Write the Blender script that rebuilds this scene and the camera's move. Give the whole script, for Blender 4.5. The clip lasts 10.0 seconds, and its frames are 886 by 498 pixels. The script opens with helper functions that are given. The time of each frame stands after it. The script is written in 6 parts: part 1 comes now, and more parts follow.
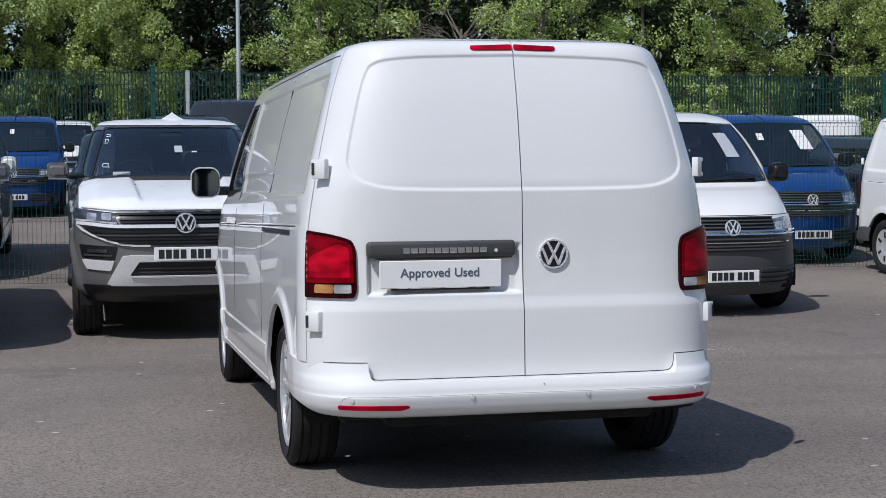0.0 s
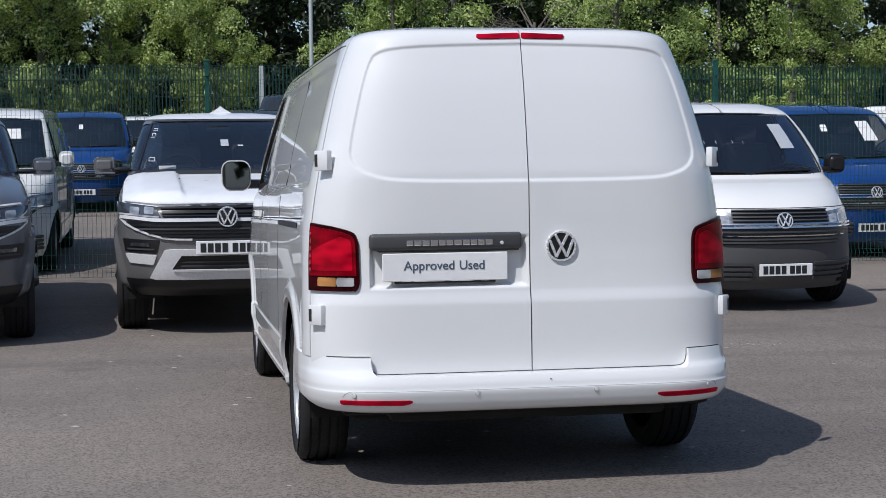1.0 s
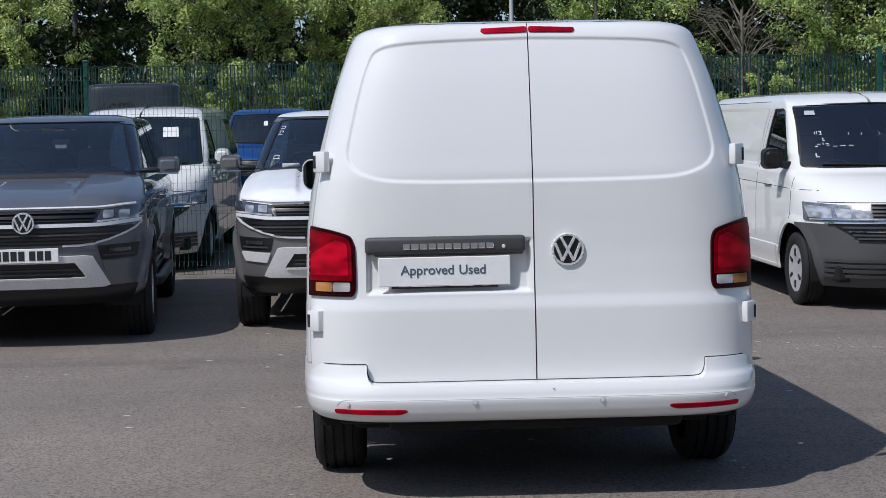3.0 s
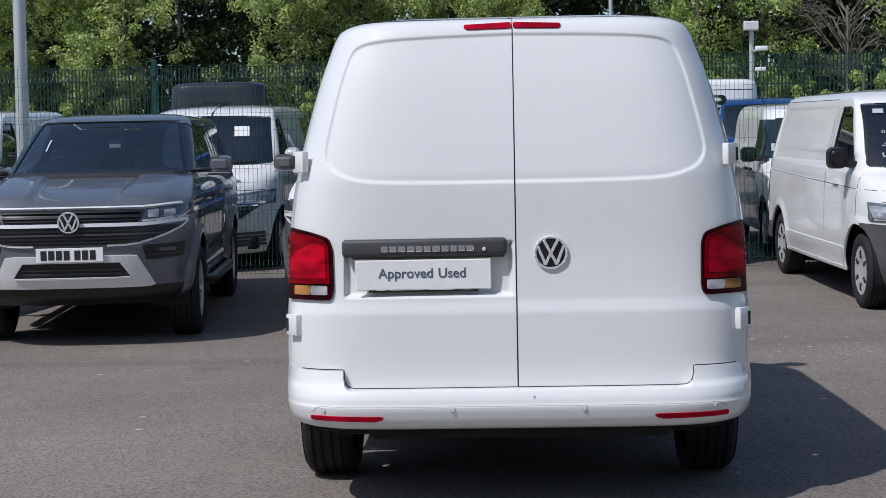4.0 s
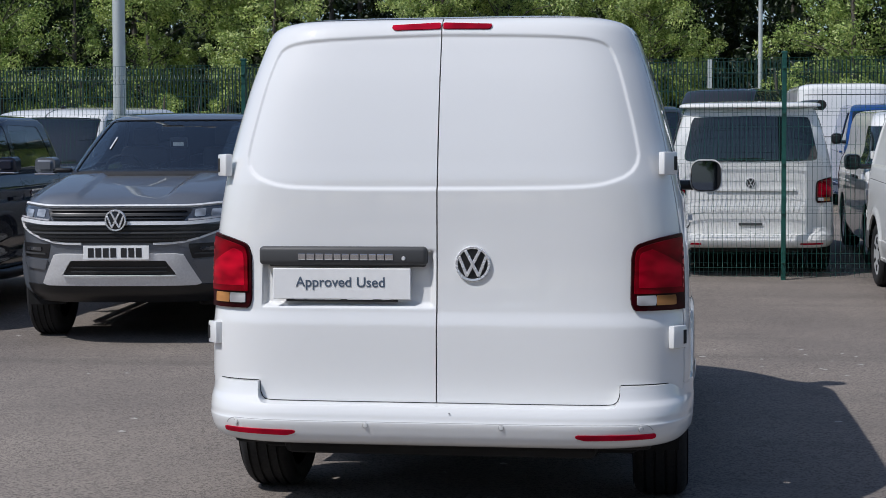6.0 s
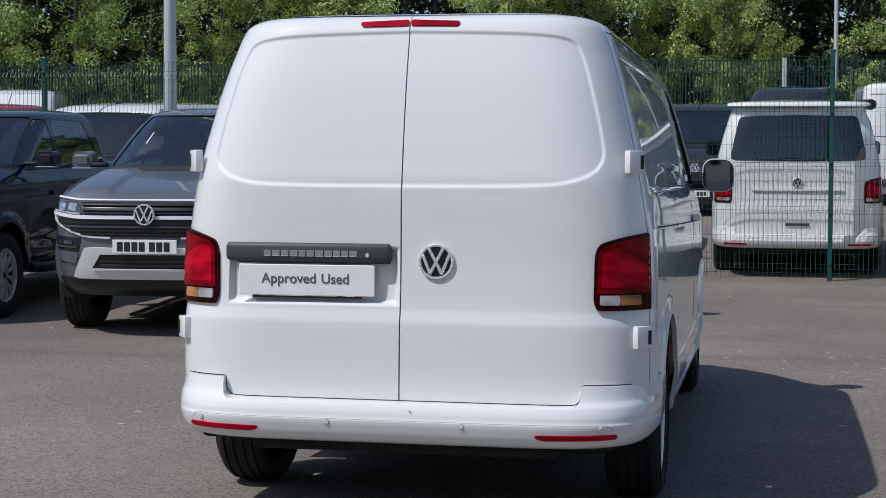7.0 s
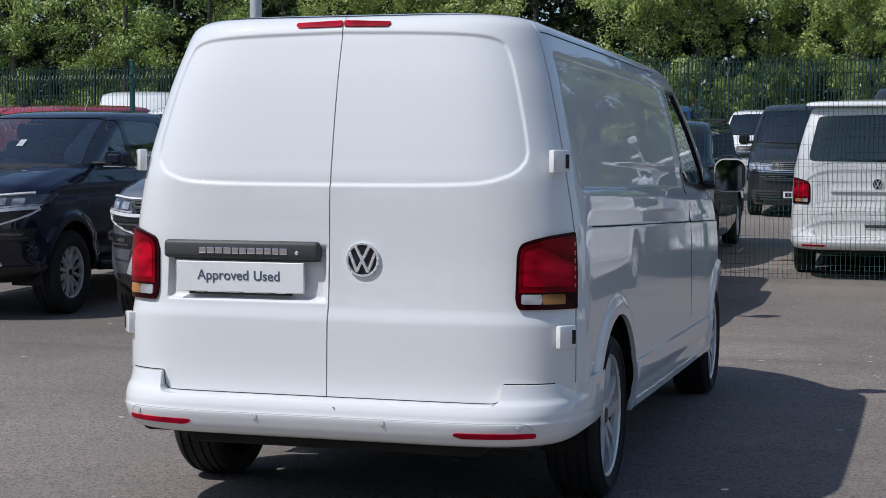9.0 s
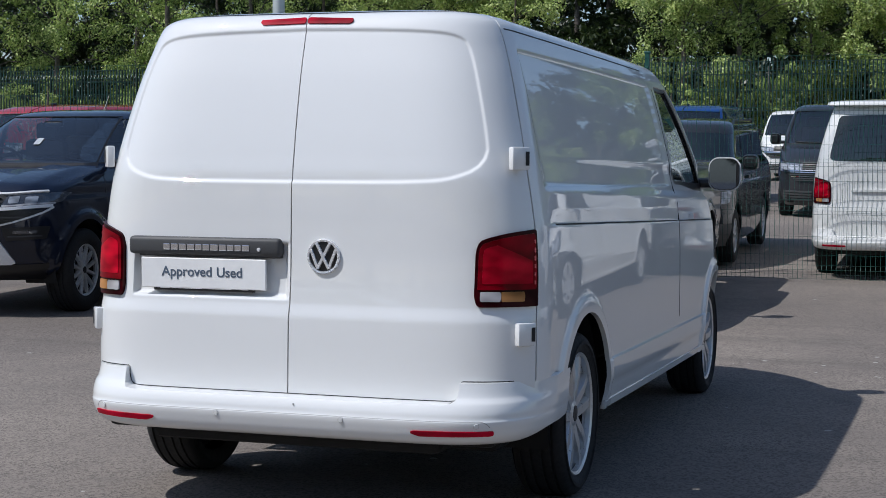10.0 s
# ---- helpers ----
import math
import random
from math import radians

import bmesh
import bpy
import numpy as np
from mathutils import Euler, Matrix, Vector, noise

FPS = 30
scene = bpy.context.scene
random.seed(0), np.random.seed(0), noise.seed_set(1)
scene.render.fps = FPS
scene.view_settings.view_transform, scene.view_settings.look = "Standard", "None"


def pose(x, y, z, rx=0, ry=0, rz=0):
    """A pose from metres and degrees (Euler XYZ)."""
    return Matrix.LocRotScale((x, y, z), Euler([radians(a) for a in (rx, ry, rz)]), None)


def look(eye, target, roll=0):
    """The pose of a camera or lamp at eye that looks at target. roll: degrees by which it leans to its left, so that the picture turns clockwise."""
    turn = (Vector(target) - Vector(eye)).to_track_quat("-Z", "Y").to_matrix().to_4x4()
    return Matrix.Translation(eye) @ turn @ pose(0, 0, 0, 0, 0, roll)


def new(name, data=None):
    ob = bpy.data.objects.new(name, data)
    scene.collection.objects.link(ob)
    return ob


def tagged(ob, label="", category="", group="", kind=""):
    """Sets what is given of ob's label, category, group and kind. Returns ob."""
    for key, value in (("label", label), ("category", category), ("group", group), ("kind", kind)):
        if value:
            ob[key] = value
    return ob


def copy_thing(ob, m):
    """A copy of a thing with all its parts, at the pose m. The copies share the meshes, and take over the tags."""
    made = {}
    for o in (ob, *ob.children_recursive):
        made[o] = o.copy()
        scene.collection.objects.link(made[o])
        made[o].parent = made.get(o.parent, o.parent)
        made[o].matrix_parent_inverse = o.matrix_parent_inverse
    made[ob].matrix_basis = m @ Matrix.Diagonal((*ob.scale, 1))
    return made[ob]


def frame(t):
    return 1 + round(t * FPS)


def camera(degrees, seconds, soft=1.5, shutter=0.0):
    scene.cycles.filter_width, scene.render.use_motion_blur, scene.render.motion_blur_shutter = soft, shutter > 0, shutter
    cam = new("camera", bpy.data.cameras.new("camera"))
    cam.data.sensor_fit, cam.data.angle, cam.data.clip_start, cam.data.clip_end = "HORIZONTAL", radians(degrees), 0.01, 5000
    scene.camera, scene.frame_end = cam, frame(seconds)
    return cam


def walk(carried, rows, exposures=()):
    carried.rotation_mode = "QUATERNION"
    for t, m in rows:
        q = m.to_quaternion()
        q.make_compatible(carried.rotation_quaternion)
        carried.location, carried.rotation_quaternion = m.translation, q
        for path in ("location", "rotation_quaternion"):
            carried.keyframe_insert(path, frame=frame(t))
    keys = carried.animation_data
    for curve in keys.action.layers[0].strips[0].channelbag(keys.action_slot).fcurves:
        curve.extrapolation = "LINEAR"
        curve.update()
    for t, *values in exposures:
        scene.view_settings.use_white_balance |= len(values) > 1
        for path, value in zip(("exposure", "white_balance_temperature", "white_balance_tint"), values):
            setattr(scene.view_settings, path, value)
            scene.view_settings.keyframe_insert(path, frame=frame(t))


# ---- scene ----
cam = camera(30.8, 10.0, 0.7)
PATH = [
    (0, (-1.85, -6.696, 1.307), (-1.413, -4.746, 1.229), -0.5),
    (0.5, (-1.681, -6.693, 1.308), (-1.291, -4.733, 1.227), -0.6),
    (1, (-1.507, -6.645, 1.291), (-1.17, -4.676, 1.207), -0.7),
    (1.5, (-1.299, -6.587, 1.307), (-1.027, -4.608, 1.22), -0.8),
    (2, (-1.076, -6.569, 1.303), (-0.873, -4.581, 1.213), -1.0),
    (2.5, (-0.812, -6.549, 1.316), (-0.681, -4.555, 1.226), -1.1),
    (4, (-0.024, -6.301, 1.313), (-0.107, -4.304, 1.224), -1.1),
    (4.5, (0.251, -6.221, 1.323), (0.111, -4.228, 1.237), -0.9),
    (5, (0.464, -6.143, 1.314), (0.273, -4.154, 1.229), -0.6),
    (5.5, (0.673, -6.042, 1.321), (0.433, -4.058, 1.236), -0.4),
    (7, (1.328, -5.88, 1.328), (0.938, -3.92, 1.238), 0.3),
    (7.5, (1.515, -5.822, 1.318), (1.075, -3.873, 1.227), 0.4),
    (8, (1.702, -5.778, 1.328), (1.214, -3.84, 1.236), 0.5),
    (8.5, (1.934, -5.757, 1.319), (1.404, -3.83, 1.228), 0.5),
    (9, (2.141, -5.729, 1.326), (1.574, -3.813, 1.236), 0.4),
    (9.5, (2.303, -5.68, 1.316), (1.705, -3.773, 1.226), 0.5),
    (10, (2.45, -5.626, 1.316), (1.827, -3.728, 1.226), 0.5),
]
walk(cam, [(t, look(eye, target, roll)) for t, eye, target, roll in PATH], [(0, -0.18, 6030, 11), (2.5, -0.19, 6030, 11), (5, -0.20, 6050, 11), (7, -0.24, 6050, 11), (8.5, -0.19, 6020, 11), (10, -0.14, 5980, 10)])

# ---- light ----
world = bpy.data.worlds.new("sky")
scene.world = world
world.use_nodes = True
SUN = Vector((-0.585, -0.49, 1.0)).normalized()
_n = world.node_tree.nodes
_sky = _n.new("ShaderNodeTexSky")
_sky.sky_type = "NISHITA"
_sky.sun_disc = False
_sky.sun_elevation = math.asin(SUN.z)
_sky.sun_rotation = math.atan2(SUN.x, SUN.y)
_sky.air_density, _sky.dust_density = 1.0, 1.0
_n["Background"].inputs["Strength"].default_value = 0.108
world.node_tree.links.new(_sky.outputs[0], _n["Background"].inputs["Color"])
_s = bpy.data.lights.new("sun", "SUN")
_s.energy, _s.angle, _s.color = 3.9, radians(0.5), (1.0, 0.95, 0.885)
sun = new("sun", _s)
sun.matrix_world = look(SUN * 60, (0, 0, 0))


# ---- materials ----
def nodes_of(name):
    m = bpy.data.materials.new(name)
    m.use_nodes = True
    t = m.node_tree
    return m, t, t.nodes["Principled BSDF"]


def tex(t, kind, scale, detail=4.0, coord="Object", rough=0.55):
    c = t.nodes.new("ShaderNodeTexCoord")
    n = t.nodes.new(kind)
    n.inputs["Scale"].default_value = scale
    if "Detail" in n.inputs:
        n.inputs["Detail"].default_value = detail
    if "Roughness" in n.inputs:
        n.inputs["Roughness"].default_value = rough
    t.links.new(c.outputs[coord], n.inputs["Vector"])
    return n


def ramp(t, src, stops):
    r = t.nodes.new("ShaderNodeValToRGB")
    e = r.color_ramp.elements
    while len(e) < len(stops):
        e.new(0.5)
    for el, (p, c) in zip(e, stops):
        el.position = p
        el.color = (*c, 1) if len(c) == 3 else c
    t.links.new(src, r.inputs[0])
    return r.outputs[0]


def mixc(t, fac, a, b, mode="MIX"):
    m = t.nodes.new("ShaderNodeMix")
    m.data_type, m.blend_type = "RGBA", mode
    for sock, v in ((m.inputs[0], fac), (m.inputs[6], a), (m.inputs[7], b)):
        if hasattr(v, "is_output"):
            t.links.new(v, sock)
        else:
            sock.default_value = v if not isinstance(v, tuple) else (*v, 1)
    return m.outputs[2]


def bump(t, bsdf, src, strength, dist):
    b = t.nodes.new("ShaderNodeBump")
    b.inputs["Strength"].default_value, b.inputs["Distance"].default_value = strength, dist
    t.links.new(src, b.inputs["Height"])
    t.links.new(b.outputs[0], bsdf.inputs["Normal"])


def plain(name, col, rough=0.5, metal=0.0, coat=0.0, vary=0.12, scale=30.0, ior=1.5, relief=0.0):
    m, t, p = nodes_of(name)
    n = tex(t, "ShaderNodeTexNoise", scale)
    lo = tuple(c * (1 - vary) for c in col)
    hi = tuple(min(1, c * (1 + vary)) for c in col)
    t.links.new(ramp(t, n.outputs[0], [(0.3, lo), (0.7, hi)]), p.inputs["Base Color"])
    t.links.new(ramp(t, n.outputs[0], [(0.3, (rough * 0.85,) * 3), (0.7, (min(1, rough * 1.15),) * 3)]), p.inputs["Roughness"])
    p.inputs["Metallic"].default_value = metal
    p.inputs["IOR"].default_value = ior
    p.inputs["Coat Weight"].default_value = coat
    p.inputs["Coat Roughness"].default_value = 0.03
    if relief:
        bump(t, p, n.outputs[0], 0.4, relief)
    return m


def paint(name, col, metal=0.0, flake=0.0, dirt=0.05, coat_ior=1.5):
    """Car paint: colour coat under a clear coat, a little road film low down and in patches."""
    m, t, p = nodes_of(name)
    big = tex(t, "ShaderNodeTexNoise", 1.7, 5)
    fine = tex(t, "ShaderNodeTexNoise", 420.0, 2)
    film = tuple(c * 0.9 + 0.004 for c in col)
    c = mixc(t, ramp(t, big.outputs[0], [(0.52, (0, 0, 0)), (0.75, (dirt * 3,) * 3)]), col, film)
    if flake:
        c = mixc(t, ramp(t, fine.outputs[0], [(0.45, (0, 0, 0)), (0.75, (flake,) * 3)]), c, tuple(min(1, v * 1.9 + 0.03) for v in col))
    t.links.new(c, p.inputs["Base Color"])
    p.inputs["Metallic"].default_value = metal
    p.inputs["Roughness"].default_value = 0.42
    p.inputs["Specular IOR Level"].default_value = 0.08
    p.inputs["Coat Weight"].default_value = 1.0
    p.inputs["Coat IOR"].default_value = coat_ior
    t.links.new(ramp(t, big.outputs[0], [(0.4, (0.008,) * 3), (0.8, (0.03,) * 3)]), p.inputs["Coat Roughness"])
    wave = tex(t, "ShaderNodeTexNoise", 2.3, 1)
    b = t.nodes.new("ShaderNodeBump")
    b.inputs["Strength"].default_value, b.inputs["Distance"].default_value = 0.05, 0.003
    t.links.new(wave.outputs[0], b.inputs["Height"])
    t.links.new(b.outputs[0], p.inputs["Coat Normal"])
    return m


def glass(name, tint, rough=0.0):
    m, t, p = nodes_of(name)
    p.inputs["Base Color"].default_value = (*tint, 1)
    p.inputs["Roughness"].default_value = rough
    p.inputs["Transmission Weight"].default_value = 1.0
    p.inputs["IOR"].default_value = 1.03
    p.inputs["Coat Weight"].default_value = 1.0
    p.inputs["Coat IOR"].default_value = 2.25
    p.inputs["Coat Roughness"].default_value = 0.015
    return m


def asphalt():
    m, t, p = nodes_of("asphalt")
    big = tex(t, "ShaderNodeTexNoise", 0.22, 6, rough=0.6)
    mid = tex(t, "ShaderNodeTexNoise", 1.6, 7, rough=0.65)
    grit = tex(t, "ShaderNodeTexVoronoi", 95.0)
    grain = tex(t, "ShaderNodeTexNoise", 160.0, 3)
    stone = ramp(t, grit.outputs["Color"], [(0.0, (0.081, 0.071, 0.064)), (0.6, (0.105, 0.092, 0.083)), (0.92, (0.137, 0.119, 0.107)), (1.0, (0.25, 0.22, 0.195))])
    wear = ramp(t, big.outputs[0], [(0.36, (0.74, 0.73, 0.73)), (0.62, (1.16, 1.14, 1.10))])
    c = mixc(t, 1.0, stone, wear, "MULTIPLY")
    dust = ramp(t, mid.outputs[0], [(0.46, (0, 0, 0)), (0.78, (0.6,) * 3)])
    c = mixc(t, dust, c, (0.176, 0.153, 0.136))
    stain = tex(t, "ShaderNodeTexNoise", 0.75, 3)
    c = mixc(t, ramp(t, stain.outputs[0], [(0.64, (0, 0, 0)), (0.74, (0.5,) * 3)]), c, (0.06, 0.056, 0.053))
    streak = tex(t, "ShaderNodeTexNoise", 0.5, 5)
    mp = t.nodes.new("ShaderNodeMapping")
    mp.inputs["Scale"].default_value = (0.35, 2.6, 1)
    t.links.new(t.nodes.new("ShaderNodeTexCoord").outputs["Object"], mp.inputs[0])
    t.links.new(mp.outputs[0], streak.inputs["Vector"])
    c = mixc(t, ramp(t, streak.outputs[0], [(0.55, (0, 0, 0)), (0.8, (0.55,) * 3)]), c, (0.07, 0.063, 0.058))
    t.links.new(c, p.inputs["Base Color"])
    p.inputs["Roughness"].default_value = 0.86
    p.inputs["Specular IOR Level"].default_value = 0.35
    bump(t, p, mixc(t, 0.5, grit.outputs["Distance"], grain.outputs[0]), 0.35, 0.004)
    return m


def leafy(name, a, b, c):
    m, t, p = nodes_of(name)
    g = t.nodes.new("ShaderNodeNewGeometry")
    col = ramp(t, g.outputs["Random Per Island"], [(0.0, a), (0.55, b), (1.0, c)])
    big = tex(t, "ShaderNodeTexNoise", 0.9, 3)
    col = mixc(t, 1.0, col, ramp(t, big.outputs[0], [(0.3, (0.7, 0.75, 0.7)), (0.7, (1.2, 1.15, 1.0))]), "MULTIPLY")
    t.links.new(col, p.inputs["Base Color"])
    p.inputs["Roughness"].default_value = 0.4
    tr = t.nodes.new("ShaderNodeBsdfTranslucent")
    t.links.new(col, tr.inputs[0])
    mx = t.nodes.new("ShaderNodeMixShader")
    mx.inputs[0].default_value = 0.34
    t.links.new(p.outputs[0], mx.inputs[1])
    t.links.new(tr.outputs[0], mx.inputs[2])
    t.links.new(mx.outputs[0], t.nodes["Material Output"].inputs[0])
    return m


def bark():
    m, t, p = nodes_of("bark")
    n = tex(t, "ShaderNodeTexNoise", 9.0, 6)
    t.links.new(ramp(t, n.outputs[0], [(0.3, (0.05, 0.042, 0.034)), (0.7, (0.16, 0.14, 0.12))]), p.inputs["Base Color"])
    p.inputs["Roughness"].default_value = 0.9
    bump(t, p, n.outputs[0], 0.8, 0.03)
    return m


def brushed(name, col, rough, metal=1.0):
    m, t, p = nodes_of(name)
    n = tex(t, "ShaderNodeTexNoise", 55.0, 3)
    t.links.new(ramp(t, n.outputs[0], [(0.3, tuple(c * 0.88 for c in col)), (0.7, col)]), p.inputs["Base Color"])
    t.links.new(ramp(t, n.outputs[0], [(0.3, (rough * 0.8,) * 3), (0.7, (rough * 1.25,) * 3)]), p.inputs["Roughness"])
    p.inputs["Metallic"].default_value = metal
    return m


def lens(name, col, rough=0.02, gloss=0.14):
    """Moulded lamp lens: coloured, glossy, with soft light and dark zones painted into its colour for the reflectors
    behind it.
    """
    m, t, p = nodes_of(name)
    mp = t.nodes.new("ShaderNodeMapping")
    mp.inputs["Scale"].default_value = (1.0, 1.0, 2.6)
    t.links.new(t.nodes.new("ShaderNodeTexCoord").outputs["Object"], mp.inputs[0])
    big = tex(t, "ShaderNodeTexNoise", 8.0, 1)
    t.links.new(mp.outputs[0], big.inputs["Vector"])
    f = ramp(t, big.outputs[0], [(0.34, tuple(c * 0.55 for c in col)), (0.52, col), (0.70, tuple(min(1, c * 1.3) for c in col))])
    t.links.new(f, p.inputs["Base Color"])
    p.inputs["Roughness"].default_value = 0.3
    p.inputs["Specular IOR Level"].default_value = 0.02
    p.inputs["Coat Weight"].default_value = gloss
    p.inputs["Coat Roughness"].default_value = rough
    return m


M_WHITE = paint("white_paint", (0.775, 0.78, 0.775), coat_ior=1.66)
M_WHITE2 = paint("white_paint_dusty", (0.78, 0.78, 0.76), dirt=0.12)
M_GREY = paint("graphite_paint", (0.140, 0.153, 0.176), 0.45, 0.25)
M_SILVER = paint("mid_grey_paint", (0.17, 0.168, 0.168), 0.35, 0.3)
M_NAVY = paint("midnight_paint", (0.004, 0.008, 0.022), 0.0, 0.03)
M_BLUE = paint("blue_paint", (0.010, 0.060, 0.24), 0.35, 0.2)
M_ANTHRA = paint("anthracite_paint", (0.026, 0.028, 0.033), 0.2, 0.15)
M_RED = paint("red_paint", (0.42, 0.022, 0.03), 0.1, 0.1)
M_FILM = plain("white_film", (0.82, 0.83, 0.84), 0.32, coat=0.35, vary=0.04, scale=6, relief=0.004)
M_TRIM = plain("grey_plastic", (0.055, 0.056, 0.058), 0.55, vary=0.15, scale=260, relief=0.0006)
M_DARKTRIM = plain("bumper_plastic", (0.075, 0.075, 0.077), 0.6, vary=0.12, scale=220, relief=0.0006)
M_BLACK = plain("black_plastic", (0.012, 0.012, 0.013), 0.35, vary=0.2, scale=120)
M_RING = plain("sensor_seal_and_crease", (0.36, 0.36, 0.36), 0.6)
M_GAP = plain("shadow_gap", (0.02, 0.02, 0.021), 0.8)
M_UNDER = plain("underbody", (0.007, 0.007, 0.007), 0.9, vary=0.3, scale=8)
M_INNER = plain("cab_lining", (0.022, 0.022, 0.024), 0.8, vary=0.2, scale=9)
M_SEAT = plain("seat_cloth", (0.028, 0.028, 0.03), 0.9, vary=0.25, scale=70)
M_GLASS = glass("clear_glass", (0.72, 0.80, 0.78))
M_CABGLASS = glass("tinted_cab_glass", (0.30, 0.35, 0.35))
M_PRIV = glass("privacy_glass", (0.10, 0.13, 0.13))
M_CHROME = brushed("chrome", (0.80, 0.81, 0.83), 0.07)
M_BADGE = brushed("badge_chrome", (0.86, 0.87, 0.89), 0.25, 0.55)
M_SATIN = brushed("satin_silver", (0.80, 0.80, 0.80), 0.38, 0.2)
M_ALLOY = brushed("alloy", (0.66, 0.67, 0.68), 0.34, 0.6)
M_COVER = brushed("wheel_cover", (0.68, 0.69, 0.70), 0.36, 0.4)
M_TYRE = plain("tyre_rubber", (0.011, 0.011, 0.012), 0.82, vary=0.25, scale=60)
M_REDLENS = lens("red_lens", (0.20, 0.0005, 0.007))
M_PINK = brushed("pink_facet_glint", (0.70, 0.12, 0.14), 0.25, 0.5)
M_GUIDE = lens("light_guide_red", (0.46, 0.002, 0.018))
M_DKLENS = lens("smoked_red_lens", (0.030, 0.001, 0.003))
M_AMBER = lens("amber_lens", (0.42, 0.20, 0.07))
M_CLEARLENS = lens("clear_lens", (0.44, 0.43, 0.44), 0.02, 0.9)
M_REFLEX = lens("reflector_red", (0.40, 0.003, 0.022))
M_LAMP = lens("headlamp_lens", (0.38, 0.41, 0.46), 0.02, 1.0)
M_LAMPDIM = lens("pickup_lamp_lens", (0.30, 0.33, 0.38), 0.02, 1.0)
M_LAMPCASE = plain("headlamp_case", (0.22, 0.24, 0.27), 0.2, metal=0.4, coat=1.0, vary=0.5, scale=22)
M_LAMPDARK = plain("headlamp_housing", (0.10, 0.105, 0.115), 0.15, metal=0.6, coat=1.0, vary=0.3, scale=14)
M_PLATE = plain("plate_white", (0.87, 0.87, 0.86), 0.4, coat=0.2, vary=0.03, scale=20)
M_INK = plain("plate_ink", (0.02, 0.02, 0.022), 0.5)
M_TEXT = plain("grey_lettering", (0.085, 0.115, 0.16), 0.5)
M_FENCE = plain("green_coating", (0.007, 0.068, 0.053), 0.45, vary=0.2, scale=12)
M_PALE = plain("dark_green_coating", (0.003, 0.024, 0.020), 0.5, vary=0.3, scale=2)
M_GALV = brushed("galvanised", (0.58, 0.62, 0.61), 0.5, 0.45)
M_ASPH = asphalt()
M_BARK = bark()
# leaf_sunny: yellower green with the brightness of sunlit crowns put into the colour
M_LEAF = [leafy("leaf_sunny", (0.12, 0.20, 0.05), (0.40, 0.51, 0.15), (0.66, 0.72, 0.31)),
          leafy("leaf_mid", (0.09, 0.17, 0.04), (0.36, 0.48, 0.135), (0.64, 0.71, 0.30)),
          # green with the shade of the close-grown wood painted into it
          leafy("leaf_shaded", (0.010, 0.022, 0.008), (0.026, 0.046, 0.014), (0.060, 0.085, 0.026))]
M_TWIG = plain("dry_twig", (0.17, 0.15, 0.12), 0.85, vary=0.3, scale=6)
M_PAPER = plain("paper", (0.75, 0.75, 0.73), 0.6, vary=0.03)
M_BLUETAPE = plain("blue_tape", (0.05, 0.22, 0.62), 0.5)
M_CHALK = plain("white_marker", (0.50, 0.53, 0.56), 0.7)
M_STICKER = plain("clear_sticker", (0.42, 0.45, 0.48), 0.5, vary=0.12, scale=60)
M_GRIT = plain("pale_grit", (0.45, 0.43, 0.40), 0.8)


# ---- mesh tools ----
def obj(name, verts, faces, mat, parent=None, label="", smooth=True):
    me = bpy.data.meshes.new(name)
    me.from_pydata([tuple(map(float, v)) for v in verts], [], [tuple(int(i) for i in f) for f in faces])
    me.materials.append(mat)
    if smooth:
        me.shade_smooth()
        me.set_sharp_from_angle(angle=radians(42))
    ob = new(name, me)
    if parent is not None:
        ob.parent = parent
    if label:
        ob["label"] = label
    return ob


def part(name, bm, mat, parent, label="", smooth=False):
    me = bpy.data.meshes.new(name)
    bmesh.ops.recalc_face_normals(bm, faces=bm.faces)
    bm.to_mesh(me)
    bm.free()
    me.materials.append(mat)
    if smooth:
        me.shade_smooth()
        me.set_sharp_from_angle(angle=radians(38))
    ob = new(name, me)
    if parent is not None:
        ob.parent = parent
    if label:
        ob["label"] = label
    return ob


def box(cx, cy, cz, sx, sy, sz, bevel=0.0, m=None, seg=2):
    bm = bmesh.new()
    bmesh.ops.create_cube(bm, size=1, matrix=Matrix.Translation((cx, cy, cz)) @ Matrix.Diagonal((sx, sy, sz, 1)))
    if bevel:
        bmesh.ops.bevel(bm, geom=bm.edges[:], offset=bevel, segments=seg, affect="EDGES", profile=0.5)
    if m is not None:
        bmesh.ops.transform(bm, matrix=m, verts=bm.verts)
    return bm


def join(*bms):
    out = bmesh.new()
    tmp = bpy.data.meshes.new("tmp")
    for b in bms:
        b.to_mesh(tmp)
        out.from_mesh(tmp)
        b.free()
    bpy.data.meshes.remove(tmp)
    return out


def hood(profile, n, m):
    """The upper part of a turned shape: a wheel housing open below."""
    bm = bmesh.new()
    rings = []
    for k in range(n + 1):
        a = radians(-12 + 204 * k / n)
        rings.append([bm.verts.new((x, r * math.cos(a), r * math.sin(a))) for r, x in profile])
    for p, q in zip(rings, rings[1:]):
        for i in range(len(profile) - 1):
            bm.faces.new((p[i], p[i + 1], q[i + 1], q[i]))
    bmesh.ops.transform(bm, matrix=m, verts=bm.verts)
    return bm


